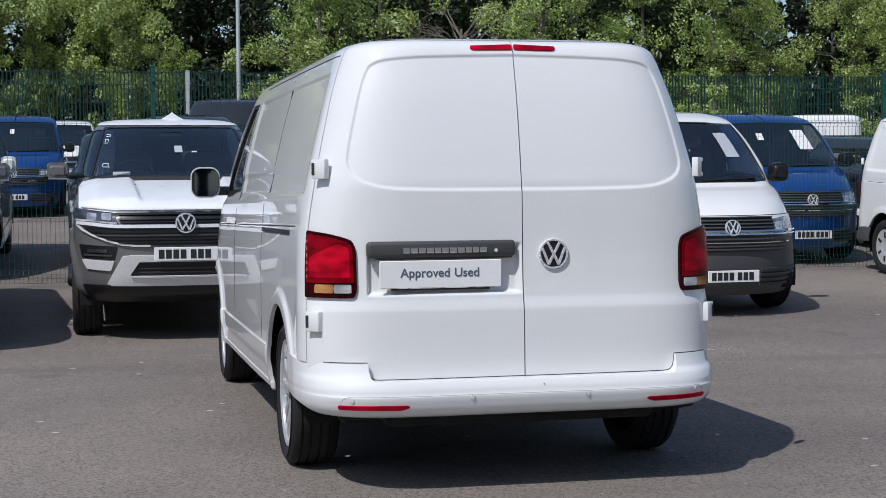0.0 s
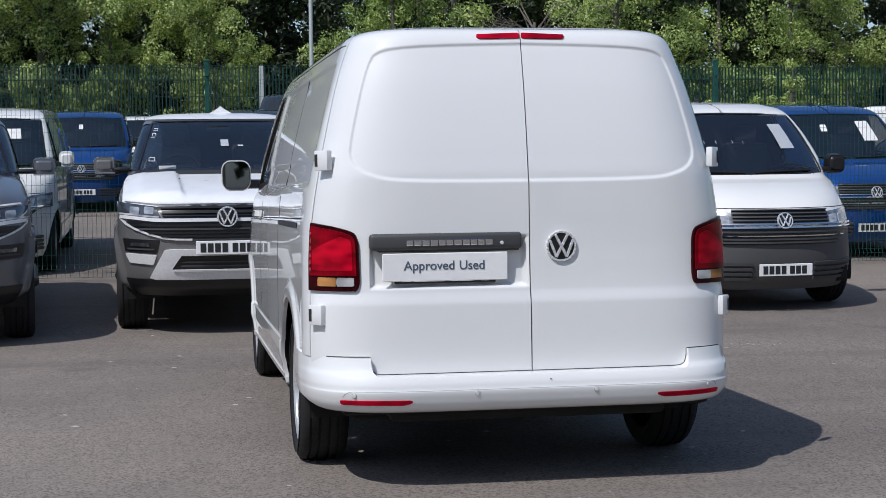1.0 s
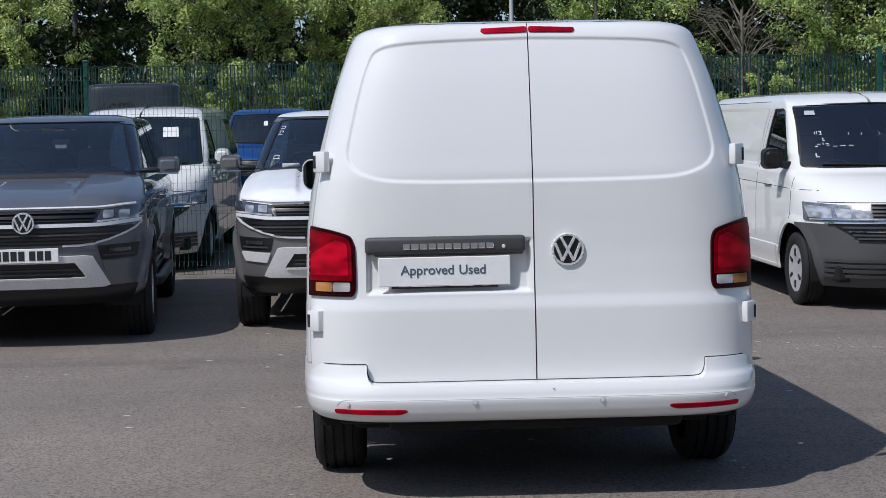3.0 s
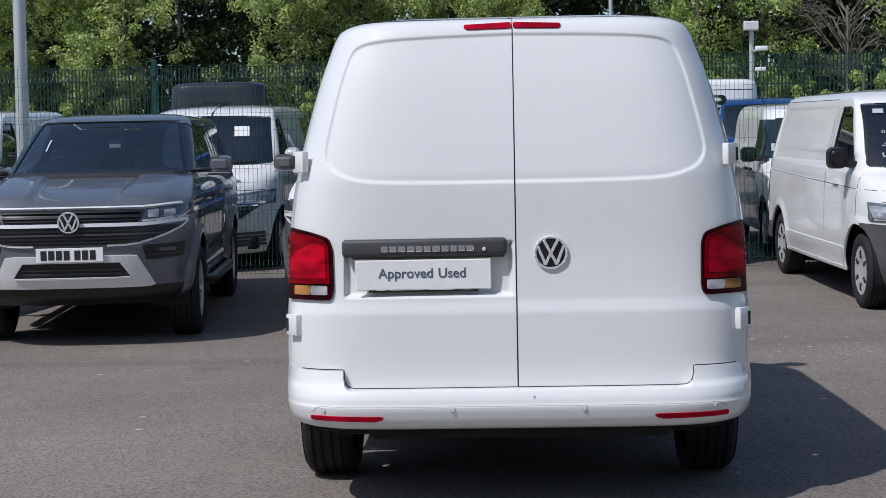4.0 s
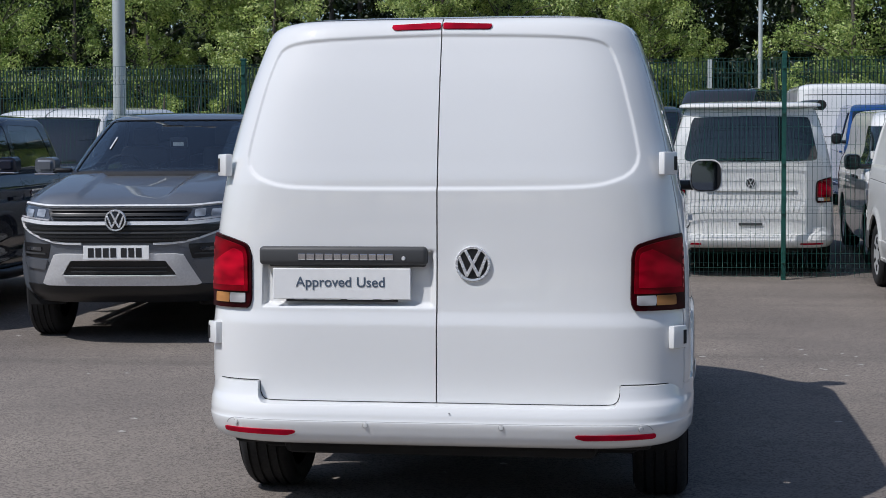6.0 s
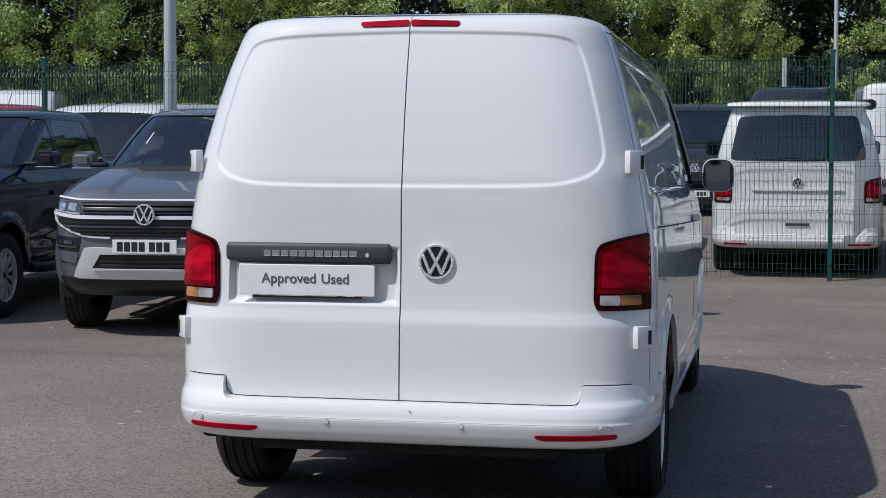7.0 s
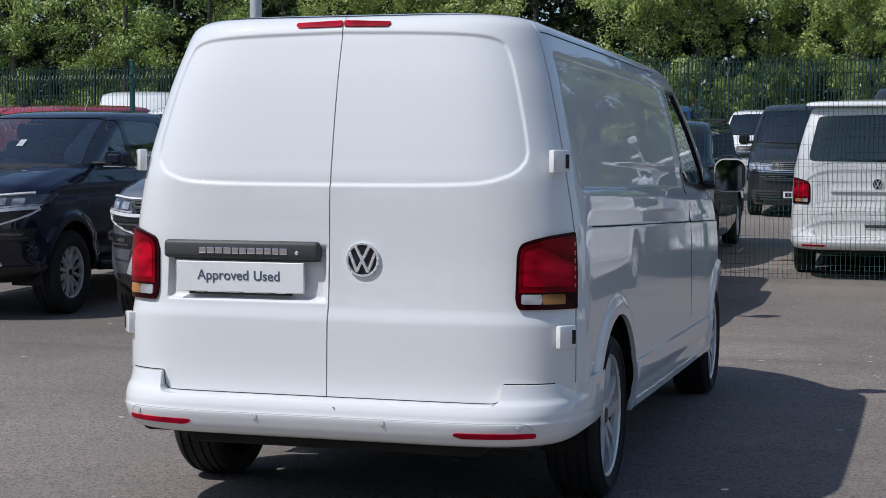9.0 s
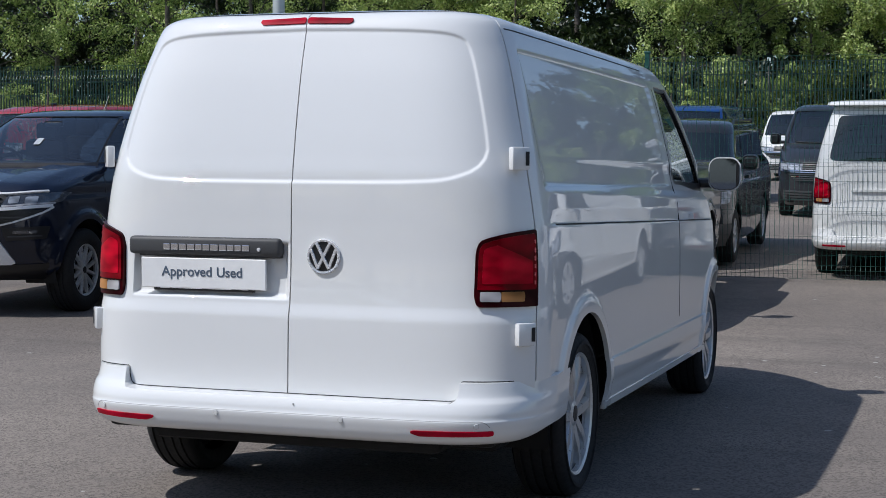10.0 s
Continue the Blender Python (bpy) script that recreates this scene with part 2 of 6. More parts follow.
def rounded(w, h, r, depth, m, n=5):
    """A rounded rectangle in the x-z plane, thickened along y."""
    pts = []
    for cx, cz, a0 in ((w / 2 - r, h / 2 - r, 0), (-w / 2 + r, h / 2 - r, 90), (-w / 2 + r, -h / 2 + r, 180), (w / 2 - r, -h / 2 + r, 270)):
        for k in range(n + 1):
            a = radians(a0 + 90 * k / n)
            pts.append((cx + r * math.cos(a), cz + r * math.sin(a)))
    return prism(pts, depth, m)


def lathe(profile, n, m=None, closed=True):
    """Turn (radius, x) pairs about the x axis."""
    bm = bmesh.new()
    rings = []
    for k in range(n):
        a = 2 * math.pi * k / n
        rings.append([bm.verts.new((x, r * math.cos(a), r * math.sin(a))) for r, x in profile])
    for k in range(n):
        p, q = rings[k], rings[(k + 1) % n]
        for i in range(len(profile) - 1):
            bm.faces.new((p[i], p[i + 1], q[i + 1], q[i]))
    if m is not None:
        bmesh.ops.transform(bm, matrix=m, verts=bm.verts)
    return bm


def prism(pts, depth, m=None, bevel=0.0):
    """A flat outline in the x-z plane, thickened along y."""
    bm = bmesh.new()
    f = bm.faces.new([bm.verts.new((x, 0, z)) for x, z in pts])
    r = bmesh.ops.extrude_face_region(bm, geom=[f])
    bmesh.ops.translate(bm, vec=(0, depth, 0), verts=[v for v in r["geom"] if isinstance(v, bmesh.types.BMVert)])
    if bevel:
        bmesh.ops.bevel(bm, geom=bm.edges[:], offset=bevel, segments=1, affect="EDGES")
    if m is not None:
        bmesh.ops.transform(bm, matrix=m, verts=bm.verts)
    return bm


def tube(pts, radii, n=8):
    """A tapered round bar along pts."""
    bm = bmesh.new()
    rings = []
    pts = [Vector(p) for p in pts]
    for i, p in enumerate(pts):
        d = (pts[min(i + 1, len(pts) - 1)] - pts[max(i - 1, 0)]).normalized()
        u = d.orthogonal().normalized()
        if abs(d.z) < 0.95:
            u = d.cross(Vector((0, 0, 1))).normalized()
        v = d.cross(u)
        rings.append([bm.verts.new(p + (u * math.cos(2 * math.pi * k / n) + v * math.sin(2 * math.pi * k / n)) * radii[i]) for k in range(n)])
    for a, b in zip(rings, rings[1:]):
        for k in range(n):
            bm.faces.new((a[k], a[(k + 1) % n], b[(k + 1) % n], b[k]))
    bm.faces.new(rings[0][::-1])
    bm.faces.new(rings[-1])
    return bm


# ---- curved bodywork ----
def pchip(xs, ys, x):
    xs, ys = np.asarray(xs, float), np.asarray(ys, float)
    h = np.diff(xs)
    d = np.diff(ys) / h
    m = np.zeros_like(ys)
    m[0], m[-1] = d[0], d[-1]
    for i in range(1, len(xs) - 1):
        if d[i - 1] * d[i] > 0:
            w1, w2 = 2 * h[i] + h[i - 1], h[i] + 2 * h[i - 1]
            m[i] = (w1 + w2) / (w1 / d[i - 1] + w2 / d[i])
    i = np.clip(np.searchsorted(xs, x) - 1, 0, len(xs) - 2)
    t = np.clip((x - xs[i]) / h[i], 0, 1)
    return ((1 + 2 * t) * (1 - t) ** 2) * ys[i] + t * (1 - t) ** 2 * h[i] * m[i] + t * t * (3 - 2 * t) * ys[i + 1] + t * t * (t - 1) * h[i] * m[i + 1]


def even_angles(n, A, w):
    th = math.pi / 2 * np.linspace(0, 1, 4000) ** 5
    x, y = w * np.sin(th) ** (2 / n), A * (1 - np.cos(th))
    s = np.concatenate([[0], np.cumsum(np.hypot(np.diff(x), np.diff(y)))])
    return s / s[-1], th


class Shell:
    """A body given by plan outlines stacked in height. Knot rows: z, rear y, front y, half width, depth of the rear curve, depth of the
    front curve. a runs 0..1 over the rear half face, 1..2 along the flank, 2..3 over the front half face."""

    def __init__(self, knots, nr, nf, detail=None):
        self.k = np.array(knots, float).T
        self.nr, self.nf, self.detail = nr, nf, detail
        w, Ar, Af = np.max(self.k[3]), np.median(self.k[4]), np.median(self.k[5])
        self.tr, self.tf = even_angles(nr, Ar, w), even_angles(nf, Af, w)

    def at(self, a, z, side, flat=False):
        a, z = np.asarray(a, float), np.asarray(z, float)
        yr, yf, w, Ar, Af = (pchip(self.k[0], self.k[i], z) for i in range(1, 6))
        thr = np.interp(np.clip(a, 0, 1), *self.tr)
        thf = np.interp(np.clip(3 - a, 0, 1), *self.tf)
        x = np.where(a < 1, w * np.sin(thr) ** (2 / self.nr), np.where(a > 2, w * np.sin(thf) ** (2 / self.nf), w))
        y = np.where(a < 1, yr + Ar * (1 - np.cos(thr)), np.where(a > 2, yf - Af * (1 - np.cos(thf)), yr + Ar + (a - 1) * (yf - Af - yr - Ar)))
        if self.detail is not None and not flat:
            dx, dy, dz = self.detail(x, y, z, side)
            x, y, z = x + dx, y + dy, z + dz
        return np.stack([x * side, y, z + 0 * x], -1)

    def normal(self, a, z, side, flat=True):
        e = 2e-3
        du = self.at(a + e, z, side, flat) - self.at(a - e, z, side, flat)
        dv = self.at(a, z + e, side, flat) - self.at(a, z - e, side, flat)
        n = np.cross(du, dv) * side
        return n / np.maximum(np.linalg.norm(n, axis=-1, keepdims=True), 1e-9)

    def find(self, z, x=None, y=None, face="side"):
        """a for a place on the rear (x), the flank (y) or the front (x)."""
        grid = {"rear": np.linspace(0, 1, 1500), "side": np.linspace(0.0, 3, 3000), "front": np.linspace(3, 2, 1500)}[face]
        p = self.at(grid, np.full_like(grid, z), 1, True)
        return float(np.interp(x, p[:, 0], grid)) if face != "side" else float(np.interp(y, p[:, 1], grid))


def sd_poly(px, py, pts, r=0.0):
    """Distance to a polygon whose corners are rounded by r (the points are the outer corners, roughly)."""
    pts = np.asarray(pts, float)
    if r:
        c = pts.mean(0)
        dirs = pts - c
        pts = pts - np.sign(dirs) * r
    d = np.full(np.shape(px), 1e9)
    s = np.ones(np.shape(px))
    n = len(pts)
    for i in range(n):
        ax, ay = pts[i]
        bx, by = pts[i - 1]
        ex, ey = bx - ax, by - ay
        wx, wy = px - ax, py - ay
        t = np.clip((wx * ex + wy * ey) / (ex * ex + ey * ey + 1e-12), 0, 1)
        d = np.minimum(d, (wx - ex * t) ** 2 + (wy - ey * t) ** 2)
        c1, c2, c3 = py >= ay, py < by, ex * wy > ey * wx
        s = np.where((c1 & c2 & c3) | (~c1 & ~c2 & ~c3), -s, s)
    return s * np.sqrt(d) - r


def patch(name, shell, A, Z, side, mat, parent, keep=None, off=0.0, skirt=0.0, skirt_dir=None, label="", closed_front=False):
    """The piece of a shell over the grid A x Z where keep(p) < 0, with a clean edge, set off along the normal and given an edge of depth skirt."""
    A, Z = np.meshgrid(np.asarray(A, float), np.asarray(Z, float), indexing="ij")
    na, nz = A.shape
    quads = np.array([(i * nz + j, (i + 1) * nz + j, (i + 1) * nz + j + 1, i * nz + j + 1) for i in range(na - 1) for j in range(nz - 1)])
    a, z = A.ravel().copy(), Z.ravel().copy()
    if keep is not None:
        f = keep(shell.at(a, z, side, True) * (side, 1, 1))
        kept = f[quads].mean(1) < 0
        edge = np.zeros(len(a), bool)
        edge[quads[~kept].ravel()] = True
        used = np.zeros(len(a), bool)
        used[quads[kept].ravel()] = True
        idx = np.where(used & (edge | (f > 0)))[0]
        for _ in range(5):
            if not len(idx):
                break
            pa, pz = a[idx], z[idx]
            e = 1.5e-3
            f0 = keep(shell.at(pa, pz, side, True) * (side, 1, 1))
            ga = (keep(shell.at(pa + e, pz, side, True) * (side, 1, 1)) - f0) / e
            gz = (keep(shell.at(pa, pz + e, side, True) * (side, 1, 1)) - f0) / e
            la = np.linalg.norm(shell.at(pa + e, pz, side, True) - shell.at(pa, pz, side, True), axis=-1) / e + 1e-6
            ga_m = ga / la
            k = f0 / (ga_m ** 2 + gz ** 2 + 1e-6)
            a[idx] = pa - np.clip(k * ga_m, -0.04, 0.04) / la
            z[idx] = pz - np.clip(k * gz, -0.04, 0.04)
        quads = quads[kept]
    if not len(quads):
        return None
    P = shell.at(a, z, side)
    N = shell.normal(a, z, side)
    P = P + N * off
    used = np.unique(quads)
    remap = -np.ones(len(a), int)
    remap[used] = np.arange(len(used))
    V, N = P[used], N[used]
    Q = remap[quads]
    if side < 0:
        Q = Q[:, ::-1]
    verts, faces = [*V], [tuple(q) for q in Q]
    if skirt:
        cnt = {}
        for q in Q:
            for i in range(4):
                u, v = int(q[i]), int(q[(i + 1) % 4])
                cnt[(u, v)] = cnt.get((u, v), 0) + 1
        border = [(u, v) for (u, v) in cnt if (v, u) not in cnt and not (abs(V[u][0]) < 2e-4 and abs(V[v][0]) < 2e-4)]
        ids = {}
        for u, v in border:
            for k in (u, v):
                if k not in ids:
                    ids[k] = len(verts)
                    verts.append(V[k] - N[k] * skirt if skirt_dir is None else V[k] + np.array(skirt_dir) * skirt)
            faces.append((v, u, ids[u], ids[v]))
    return obj(name, verts, faces, mat, parent, label)


def ribbon(name, shell, line, side, half, off, depth, mat, parent, label=""):
    """A thin strip laid along (a, z) points of a shell."""
    a = np.array([p[0] for p in line], float)
    z = np.array([p[1] for p in line], float)
    P, N = shell.at(a, z, side), shell.normal(a, z, side)
    T = np.gradient(P, axis=0)
    T /= np.linalg.norm(T, axis=1, keepdims=True) + 1e-9
    B = np.cross(N, T)
    v, f = [], []
    for i in range(len(a)):
        v += [P[i] + B[i] * half + N[i] * (off - depth), P[i] + B[i] * half + N[i] * off, P[i] - B[i] * half + N[i] * off, P[i] - B[i] * half + N[i] * (off - depth)]
    for i in range(len(a) - 1):
        for k in range(3):
            f.append((4 * i + k, 4 * i + k + 1, 4 * i + 5 + k, 4 * i + 4 + k))
    f += [(0, 1, 2, 3), tuple(4 * (len(a) - 1) + k for k in (3, 2, 1, 0))]
    ob = obj(name, v, f, mat, parent, label, smooth=False)
    return ob


def lin(a, b, n):
    return np.linspace(a, b, n)


def chaikin(pts, n=2):
    """Cut the corners of a closed outline n times."""
    for _ in range(n):
        out = []
        for a, b in zip(pts, pts[1:] + pts[:1]):
            out += [(a[0] * 0.75 + b[0] * 0.25, a[1] * 0.75 + b[1] * 0.25), (a[0] * 0.25 + b[0] * 0.75, a[1] * 0.25 + b[1] * 0.75)]
        pts = out
    return pts


def smooth01(x):
    x = np.clip(x, 0, 1)
    return x * x * (3 - 2 * x)


# ---- vehicle pieces ----
M_TINT = plain("tinted_pane", (0.010, 0.016, 0.019), 0.05, coat=1.0, vary=0.3, scale=3)


def empty(name, parent=None):
    e = new(name)
    e.empty_display_size = 0.2
    if parent is not None:
        e.parent = parent
    return e


def tyre_profile(R, rim, w):
    h = w / 2
    p = [(rim - 0.004, -h * 0.78), (rim + 0.012, -h * 0.9), (rim + 0.05, -h), (R - 0.045, -h * 0.99), (R - 0.018, -h * 0.9), (R - 0.004, -h * 0.74)]
    for g in (-0.55, -0.2, 0.2, 0.55):
        p += [(R, h * (g - 0.055)), (R - 0.008, h * (g - 0.04)), (R - 0.008, h * (g + 0.04)), (R, h * (g + 0.055))]
    p += [(R - 0.004, h * 0.74), (R - 0.018, h * 0.9), (R - 0.045, h * 0.99), (R - 0.02 - (R - rim) * 0.35, h * 1.0), (rim + 0.05, h), (rim + 0.012, h * 0.9), (rim - 0.004, h * 0.78)]
    return p


def wheel(parent, x, y, z, side, R=0.338, rim=0.215, width=0.225, kind="alloy", seg=40):
    e = empty("wheel", parent)
    e.matrix_basis = Matrix.Translation((x, y, z)) @ Matrix.Diagonal((side, 1, 1, 1))
    part("tyre", lathe(tyre_profile(R, rim, width), seg), M_TYRE, e, smooth=True)
    h = width / 2
    if kind == "cover":
        prof = [(0.0, h * 0.72), (0.03, h * 0.74), (0.06, h * 0.70), (rim * 0.45, h * 0.78), (rim * 0.72, h * 0.86), (rim * 0.93, h * 0.80), (rim + 0.004, h * 0.84), (rim, h * 0.5)]
        part("rim", lathe(prof, seg), M_COVER, e, smooth=True)
        for k in range(6):
            a = 2 * math.pi * k / 6
            m = Matrix.Rotation(a, 4, "X") @ Matrix.Translation((h * 0.80, 0, rim * 0.68))
            part("slot", box(0, 0, 0, 0.03, rim * 0.16, rim * 0.34, 0.008, m, 1), M_BLACK, e)
        return e
    part("barrel", lathe([(rim * 0.2, -h * 0.2), (rim * 0.95, -h * 0.2), (rim * 0.96, h * 0.6), (rim * 0.9, h * 0.62)], seg), M_BLACK, e, smooth=True)
    part("rim", lathe([(rim * 0.93, h * 0.5), (rim * 0.95, h * 0.8), (rim * 1.0, h * 0.86), (rim * 1.02, h * 0.80), (rim * 1.0, h * 0.4)], seg), M_ALLOY, e, smooth=True)
    n = 5 if kind == "alloy" else 6
    for k in range(n):
        for d in (-0.19, 0.19):
            a = 2 * math.pi * k / n
            bm = bmesh.new()
            r0, r1 = rim * 0.16, rim * 0.96
            c0, c1 = d * rim * 0.42, d * rim * 1.25
            w0, w1 = (rim * 0.135, rim * 0.125) if n == 5 else (rim * 0.085, rim * 0.07)
            vs = []
            for r, c, w, o in ((r0, c0, w0, h * 0.66), (rim * 0.6, (c0 + c1) * 0.52, w0 * 0.9, h * 0.76), (r1, c1, w1, h * 0.74)):
                vs.append([bm.verts.new(v) for v in ((o - 0.03, c - w, r), (o, c - w * 0.6, r), (o, c + w * 0.6, r), (o - 0.03, c + w, r))])
            for p, q in zip(vs, vs[1:]):
                for i in range(3):
                    bm.faces.new((p[i], p[i + 1], q[i + 1], q[i]))
            bmesh.ops.transform(bm, matrix=Matrix.Rotation(a, 4, "X"), verts=bm.verts)
            part("spoke", bm, M_ALLOY, e)
    part("hub", lathe([(0.0, h * 0.72), (rim * 0.17, h * 0.71), (rim * 0.24, h * 0.64), (rim * 0.25, h * 0.2)], 24), M_ALLOY, e, smooth=True)
    part("hub_cap", lathe([(0.0, h * 0.745), (rim * 0.13, h * 0.735), (rim * 0.14, h * 0.66)], 20), M_BLACK, e, smooth=True)
    return e


def stroke(pts, w, d):
    bms = []
    for (x0, z0), (x1, z1) in zip(pts, pts[1:]):
        L = math.hypot(x1 - x0, z1 - z0)
        m = Matrix.Translation(((x0 + x1) / 2, -d / 2, (z0 + z1) / 2)) @ Matrix.Rotation(-math.atan2(z1 - z0, x1 - x0), 4, "Y")
        bms.append(box(0, 0, 0, L + w * 0.3, d, w, w * 0.12, m, 1))
    return bms


def badge(parent, m, r):
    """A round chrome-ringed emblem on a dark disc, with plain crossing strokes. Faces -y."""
    e = part("badge", lathe([(0.0, 0.006), (r * 0.9, 0.005), (r * 0.98, 0.0), (r * 0.98, -0.006)], 36, m @ Matrix.Rotation(-math.pi / 2, 4, "Z")), M_BLACK, parent, "round dark emblem with chrome ring", smooth=True)
    ring = lathe([(r * 0.83, 0.004), (r * 0.85, 0.011), (r * 0.95, 0.012), (r * 1.0, 0.006), (r * 1.0, -0.006)], 40, m @ Matrix.Rotation(-math.pi / 2, 4, "Z"))
    part("badge_ring", ring, M_BADGE, e, "chrome ring", smooth=True)
    k = r * 0.98
    b = stroke([(-0.40 * k, 0.74 * k), (0.34 * k, -0.68 * k)], r * 0.165, 0.011) + stroke([(0.40 * k, 0.74 * k), (-0.34 * k, -0.68 * k)], r * 0.165, 0.010) + stroke([(-0.76 * k, 0.38 * k), (-0.34 * k, -0.68 * k)], r * 0.165, 0.009) + stroke([(0.76 * k, 0.38 * k), (0.34 * k, -0.68 * k)], r * 0.165, 0.009)
    s = join(*b)
    bmesh.ops.transform(s, matrix=m @ Matrix.Translation((0, -0.004, 0)), verts=s.verts)
    part("badge_stroke", s, M_BADGE, e, "chrome strokes")
    return e


def number_plate(parent, m, w=0.52, h=0.111, seed=0):
    """Plate with plain dark bars in place of its characters. Faces -y."""
    p = part("number_plate", box(0, 0, 0, w, 0.008, h, 0.003, m, 1), M_PLATE, parent, "white number plate with dark bars")
    rnd = random.Random(seed)
    x = -w * 0.43
    for k in range(8):
        if k == 4:
            x += w * 0.045
            continue
        bw = w * 0.088
        part("character_bar", box(x + bw / 2, -0.005, 0, bw, 0.004, h * 0.66, 0, m), M_INK, p)
        x += bw + w * 0.026
    return p


def seat(parent, x, y, z, face=1):
    part("seat", join(box(x, y, z + 0.08, 0.5, 0.5, 0.16, 0.05), box(x, y - 0.24 * face, z + 0.45, 0.48, 0.14, 0.7, 0.06, None), box(x, y - 0.27 * face, z + 0.89, 0.26, 0.1, 0.18, 0.04)), M_SEAT, parent, smooth=True)


def steering(parent, x, y, z):
    t = lathe([(0.17, -0.012), (0.19, -0.016), (0.2, 0.0), (0.19, 0.016), (0.17, 0.012), (0.17, -0.012)], 24, Matrix.Translation((x, y, z)) @ Matrix.Rotation(radians(62), 4, "X") @ Matrix.Rotation(math.pi / 2, 4, "Y"))
    hub = box(0, 0, 0, 0.30, 0.04, 0.05, 0.01, Matrix.Translation((x, y, z)) @ Matrix.Rotation(radians(-28), 4, "X"), 1)
    part("steering_wheel", join(t, hub), M_BLACK, parent, smooth=True)


def door_mirror(parent, side, x0, x1, y, z0, z1, cap, depth=0.13, arm=True):
    """Rounded housing whose glass looks to the rear (-y)."""
    w, h = x1 - x0, z1 - z0
    c = Matrix.Translation((side * (x0 + x1) / 2, y, (z0 + z1) / 2))
    bm = rounded(w, h, min(w, h) * 0.32, depth, c, 6)
    bmesh.ops.bevel(bm, geom=[e for e in bm.edges if all(v.co.y > y + depth * 0.9 for v in e.verts)], offset=0.035, segments=3, affect="EDGES")
    for v in bm.verts:
        k = (v.co.y - y) / depth
        v.co.z = (z0 + z1) / 2 + (v.co.z - (z0 + z1) / 2) * (1 - 0.20 * k * k)
        v.co.x = side * (x0 + x1) / 2 + (v.co.x - side * (x0 + x1) / 2) * (1 - 0.16 * k * k)
    e = part("door_mirror", bm, cap, parent, smooth=True)
    part("mirror_rim", rounded(w * 0.93, h * 0.92, min(w, h) * 0.29, 0.02, c @ Matrix.Translation((0, -0.010, 0)), 6), M_BLACK, e)
    part("mirror_glass", rounded(w * 0.90, h * 0.88, min(w, h) * 0.28, 0.006, c @ Matrix.Translation((0, -0.016, 0)) @ Matrix.Rotation(side * radians(5), 4, "Z"), 6), M_MIRROR, e, "mirror glass")
    if arm:
        part("mirror_arm", box(side * (x0 - 0.05), y + depth * 0.55, z0 + h * 0.22, 0.18, depth * 0.55, h * 0.3, 0.025, None, 2), M_BLACK, e, smooth=True)
    return e


M_MIRROR = brushed("mirror", (0.14, 0.18, 0.25), 0.02)


def arch(y0, z0, R):
    return lambda p: np.hypot(p[..., 1] - y0, p[..., 2] - z0) - R


def poly_yz(pts, r=0.03, xmin=0.3):
    return lambda p: np.maximum(sd_poly(p[..., 1], p[..., 2], pts, r), xmin - p[..., 0])


def poly_front(pts, r=0.03, ymin=2.4):
    return lambda p: np.maximum(sd_poly(p[..., 0], p[..., 2], pts, r), ymin - p[..., 1])


def poly_rear(pts, r=0.02, ymax=0.5):
    return lambda p: np.maximum(sd_poly(p[..., 0], p[..., 2], pts, r), p[..., 1] - ymax)


def without(*regions):
    def f(p):
        d = np.full(p.shape[:-1], -1.0)
        for r in regions:
            d = np.maximum(d, -r(p))
        return d
    return f


def grow(region, e):
    return lambda p: region(p) - e


# ---- panel van ----
VAN = [(0.20, -0.03, 5.04, 0.88, 0.35, 0.80), (0.30, -0.035, 5.12, 0.915, 0.35, 0.85), (0.48, -0.038, 5.17, 0.94, 0.35, 0.90), (0.60, -0.037, 5.18, 0.945, 0.35, 0.95),
       (0.77, -0.034, 5.175, 0.943, 0.35, 0.95), (0.835, -0.021, 5.15, 0.94, 0.35, 0.93), (0.95, -0.013, 5.08, 0.938, 0.35, 0.90), (1.04, -0.011, 4.97, 0.934, 0.35, 0.83),
       (1.12, -0.011, 4.80, 0.928, 0.35, 0.70), (1.18, -0.011, 4.61, 0.92, 0.35, 0.56), (1.22, -0.011, 4.44, 0.914, 0.35, 0.42), (1.30, -0.010, 4.33, 0.90, 0.35, 0.34),
       (1.40, 0.004, 4.21, 0.880, 0.35, 0.27), (1.55, 0.032, 4.04, 0.845, 0.35, 0.23), (1.70, 0.066, 3.86, 0.806, 0.35, 0.21), (1.80, 0.095, 3.72, 0.775, 0.35, 0.21),
       (1.87, 0.118, 3.60, 0.750, 0.34, 0.22), (1.91, 0.138, 3.50, 0.730, 0.33, 0.27), (1.932, 0.16, 3.41, 0.700, 0.32, 0.29), (1.947, 0.20, 3.31, 0.655, 0.31, 0.32), (1.962, 0.30, 3.15, 0.57, 0.30, 0.34),
       (1.977, 0.60, 2.90, 0.42, 0.30, 0.36), (1.986, 1.0, 2.55, 0.26, 0.25, 0.3), (1.990, 1.5, 2.1, 0.05, 0.1, 0.1)]
WIN_REAR = [(-0.3, 1.298), (0.46, 1.298), (0.60, 1.312), (0.742, 1.366), (0.722, 1.50), (0.645, 1.80), (0.59, 1.842), (0.45, 1.862), (-0.3, 1.876)]
WIN_REAR = chaikin(WIN_REAR, 2)
CAB_WIN = [(3.09, 1.815), (3.09, 1.285), (3.95, 1.265), (3.91, 1.38), (3.77, 1.55), (3.45, 1.815)]
SCREEN = [(-0.4, 1.250), (0.838, 1.262), (0.735, 1.838), (-0.4, 1.865)]


